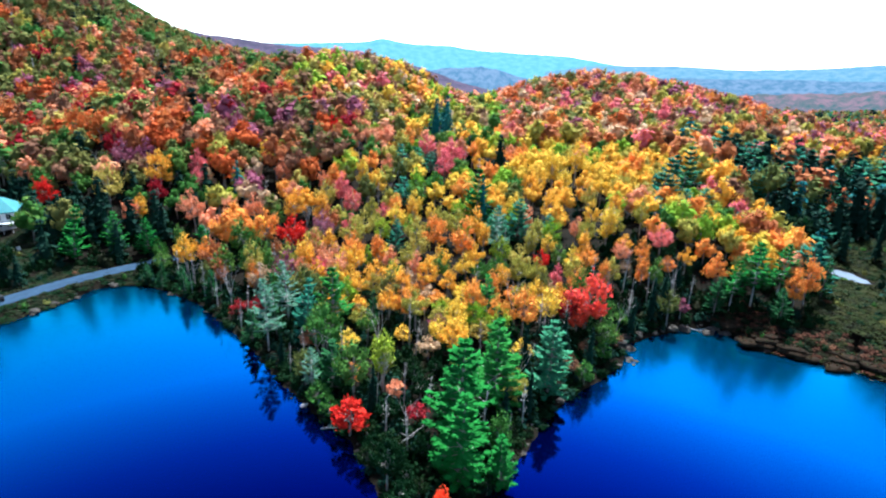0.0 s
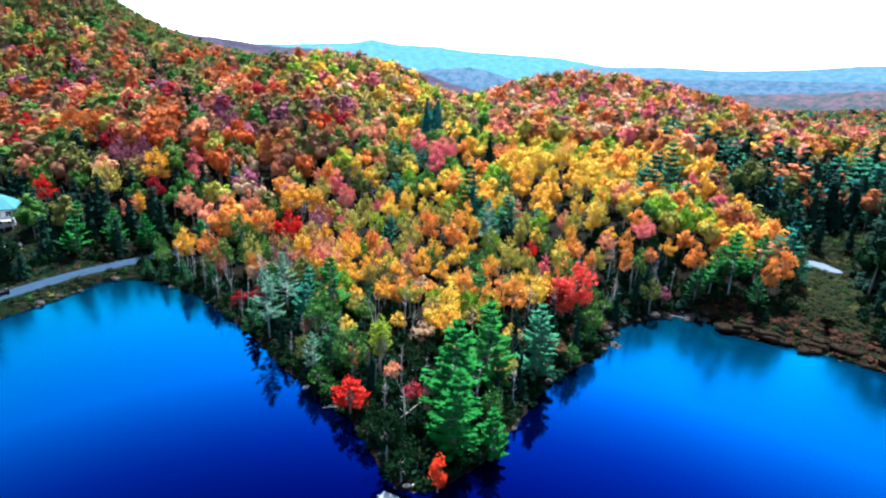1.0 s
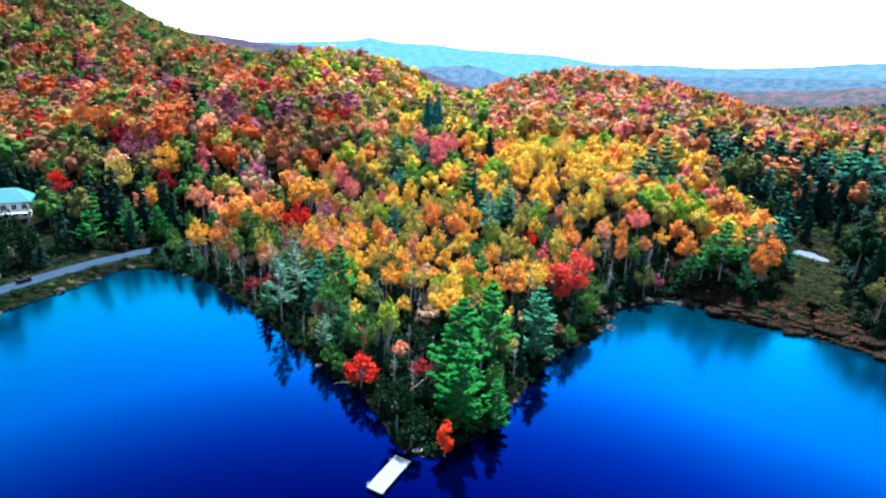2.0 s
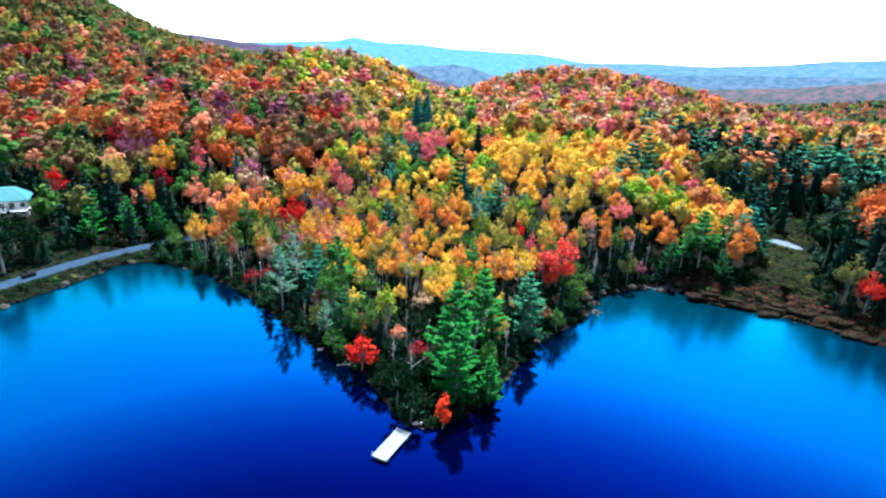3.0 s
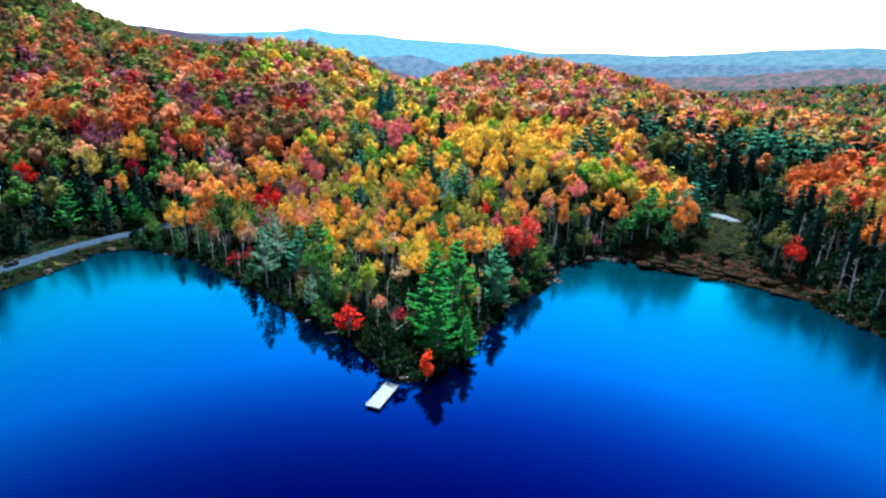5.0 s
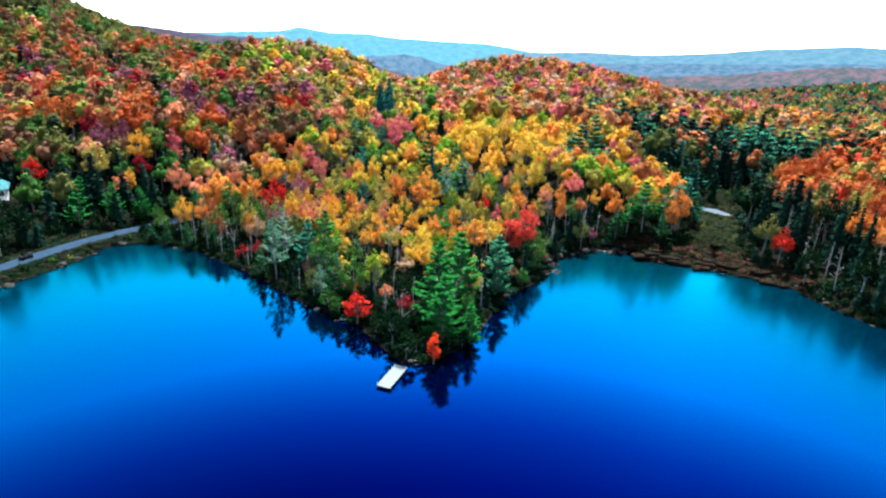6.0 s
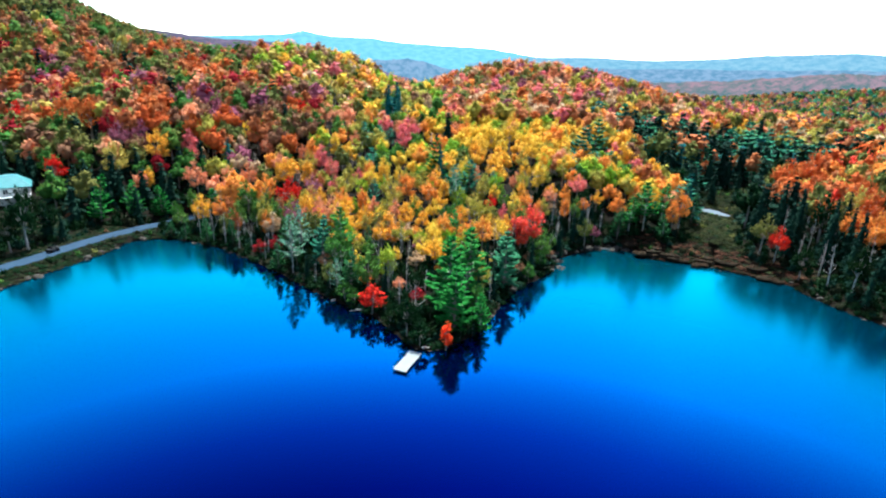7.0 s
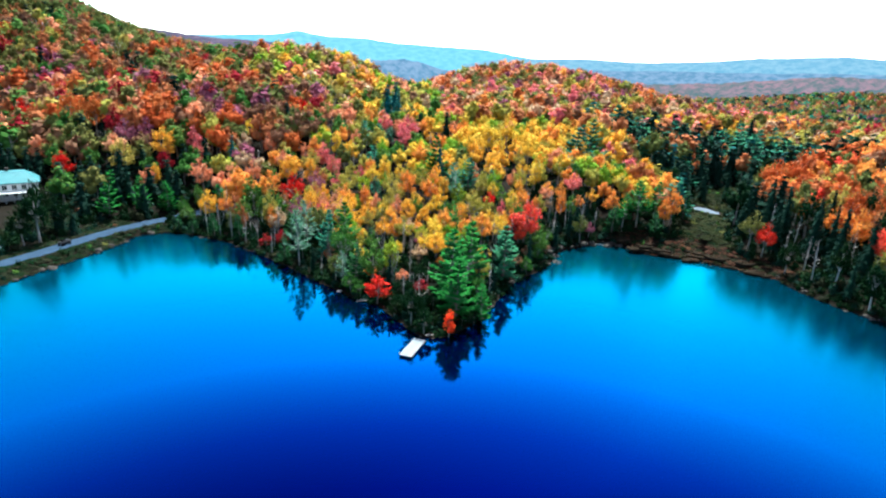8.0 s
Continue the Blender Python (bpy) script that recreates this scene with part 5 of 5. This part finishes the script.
cart = thing("utility_cart", pose(-86.6, 45.2, 1.58, 0, 0, 64), "small dark open utility cart parked on the roadside", "vehicle")
bm = bmesh.new()
box(bm, -1.3, -0.65, 0.4, 1.3, 0.65, 0.85, 0.08)
box(bm, 0.5, -0.6, 0.85, 1.25, 0.6, 1.1, 0.08)
part("body", bm, M_BLACK, cart)
bm = bmesh.new()
box(bm, -0.45, -0.55, 0.85, 0.1, 0.55, 1.0, 0.04)
box(bm, -0.6, -0.55, 0.9, -0.45, 0.55, 1.4, 0.04)
part("seat", bm, M_TYRE, cart)
for x in (-0.6, 0.45):
    for y in (-0.58, 0.58):
        bm = bmesh.new()
        box(bm, x - 0.03, y - 0.03, 0.85, x + 0.03, y + 0.03, 1.9)
        part("roll_bar", bm, M_BLACK, cart)
for x in (-0.85, 0.85):
    for y in (-0.7, 0.7):
        bm = bmesh.new()
        bmesh.ops.create_cone(bm, cap_ends=True, segments=14, radius1=0.32, radius2=0.32, depth=0.24, matrix=pose(x, y, 0.32, 90))
        part("wheel", bm, M_TYRE, cart)

bm = bmesh.new()
box(bm, -0.05, -0.05, -0.3, 0.05, 0.05, 1.1)
post = thing("marker_post", pose(-97.0, 38.6, float(ground_height(-97.0, 38.6))), "short pale roadside marker post with a round top", "post")
part("post", bm, M_WHITE, post)
bm = bmesh.new()
bmesh.ops.create_icosphere(bm, subdivisions=2, radius=0.3, matrix=pose(0, 0, 1.3))
part("cap", bm, M_WHITE, post)

chair = None
for i in range(3):
    x, y = -104.6 + i * 1.35, 69.0 + i * 0.5
    m = pose(x, y, float(ground_height(x, y)) + 0.02, 0, 0, 30 + 12 * i)
    if chair is None:
        chair = thing("lawn_chair", m, "white lawn chair on the grass by the house", "chair", "lawn chairs")
        for name, b in (("seat", (-0.35, -0.35, 0.36, 0.35, 0.35, 0.42)), ("backrest", (-0.35, 0.3, 0.42, 0.35, 0.37, 1.05)), ("leg", (-0.35, -0.35, 0, -0.28, -0.28, 0.36)),
                        ("leg", (0.28, -0.35, 0, 0.35, -0.28, 0.36)), ("leg", (-0.35, 0.28, 0, -0.28, 0.35, 0.36)), ("leg", (0.28, 0.28, 0, 0.35, 0.35, 0.36)),
                        ("armrest", (-0.4, -0.35, 0.6, -0.32, 0.35, 0.65)), ("armrest", (0.32, -0.35, 0.6, 0.4, 0.35, 0.65))):
            bm = bmesh.new()
            box(bm, *b, 0.01)
            part(name, bm, M_WHITE, chair)
    else:
        copy_thing(chair, m)
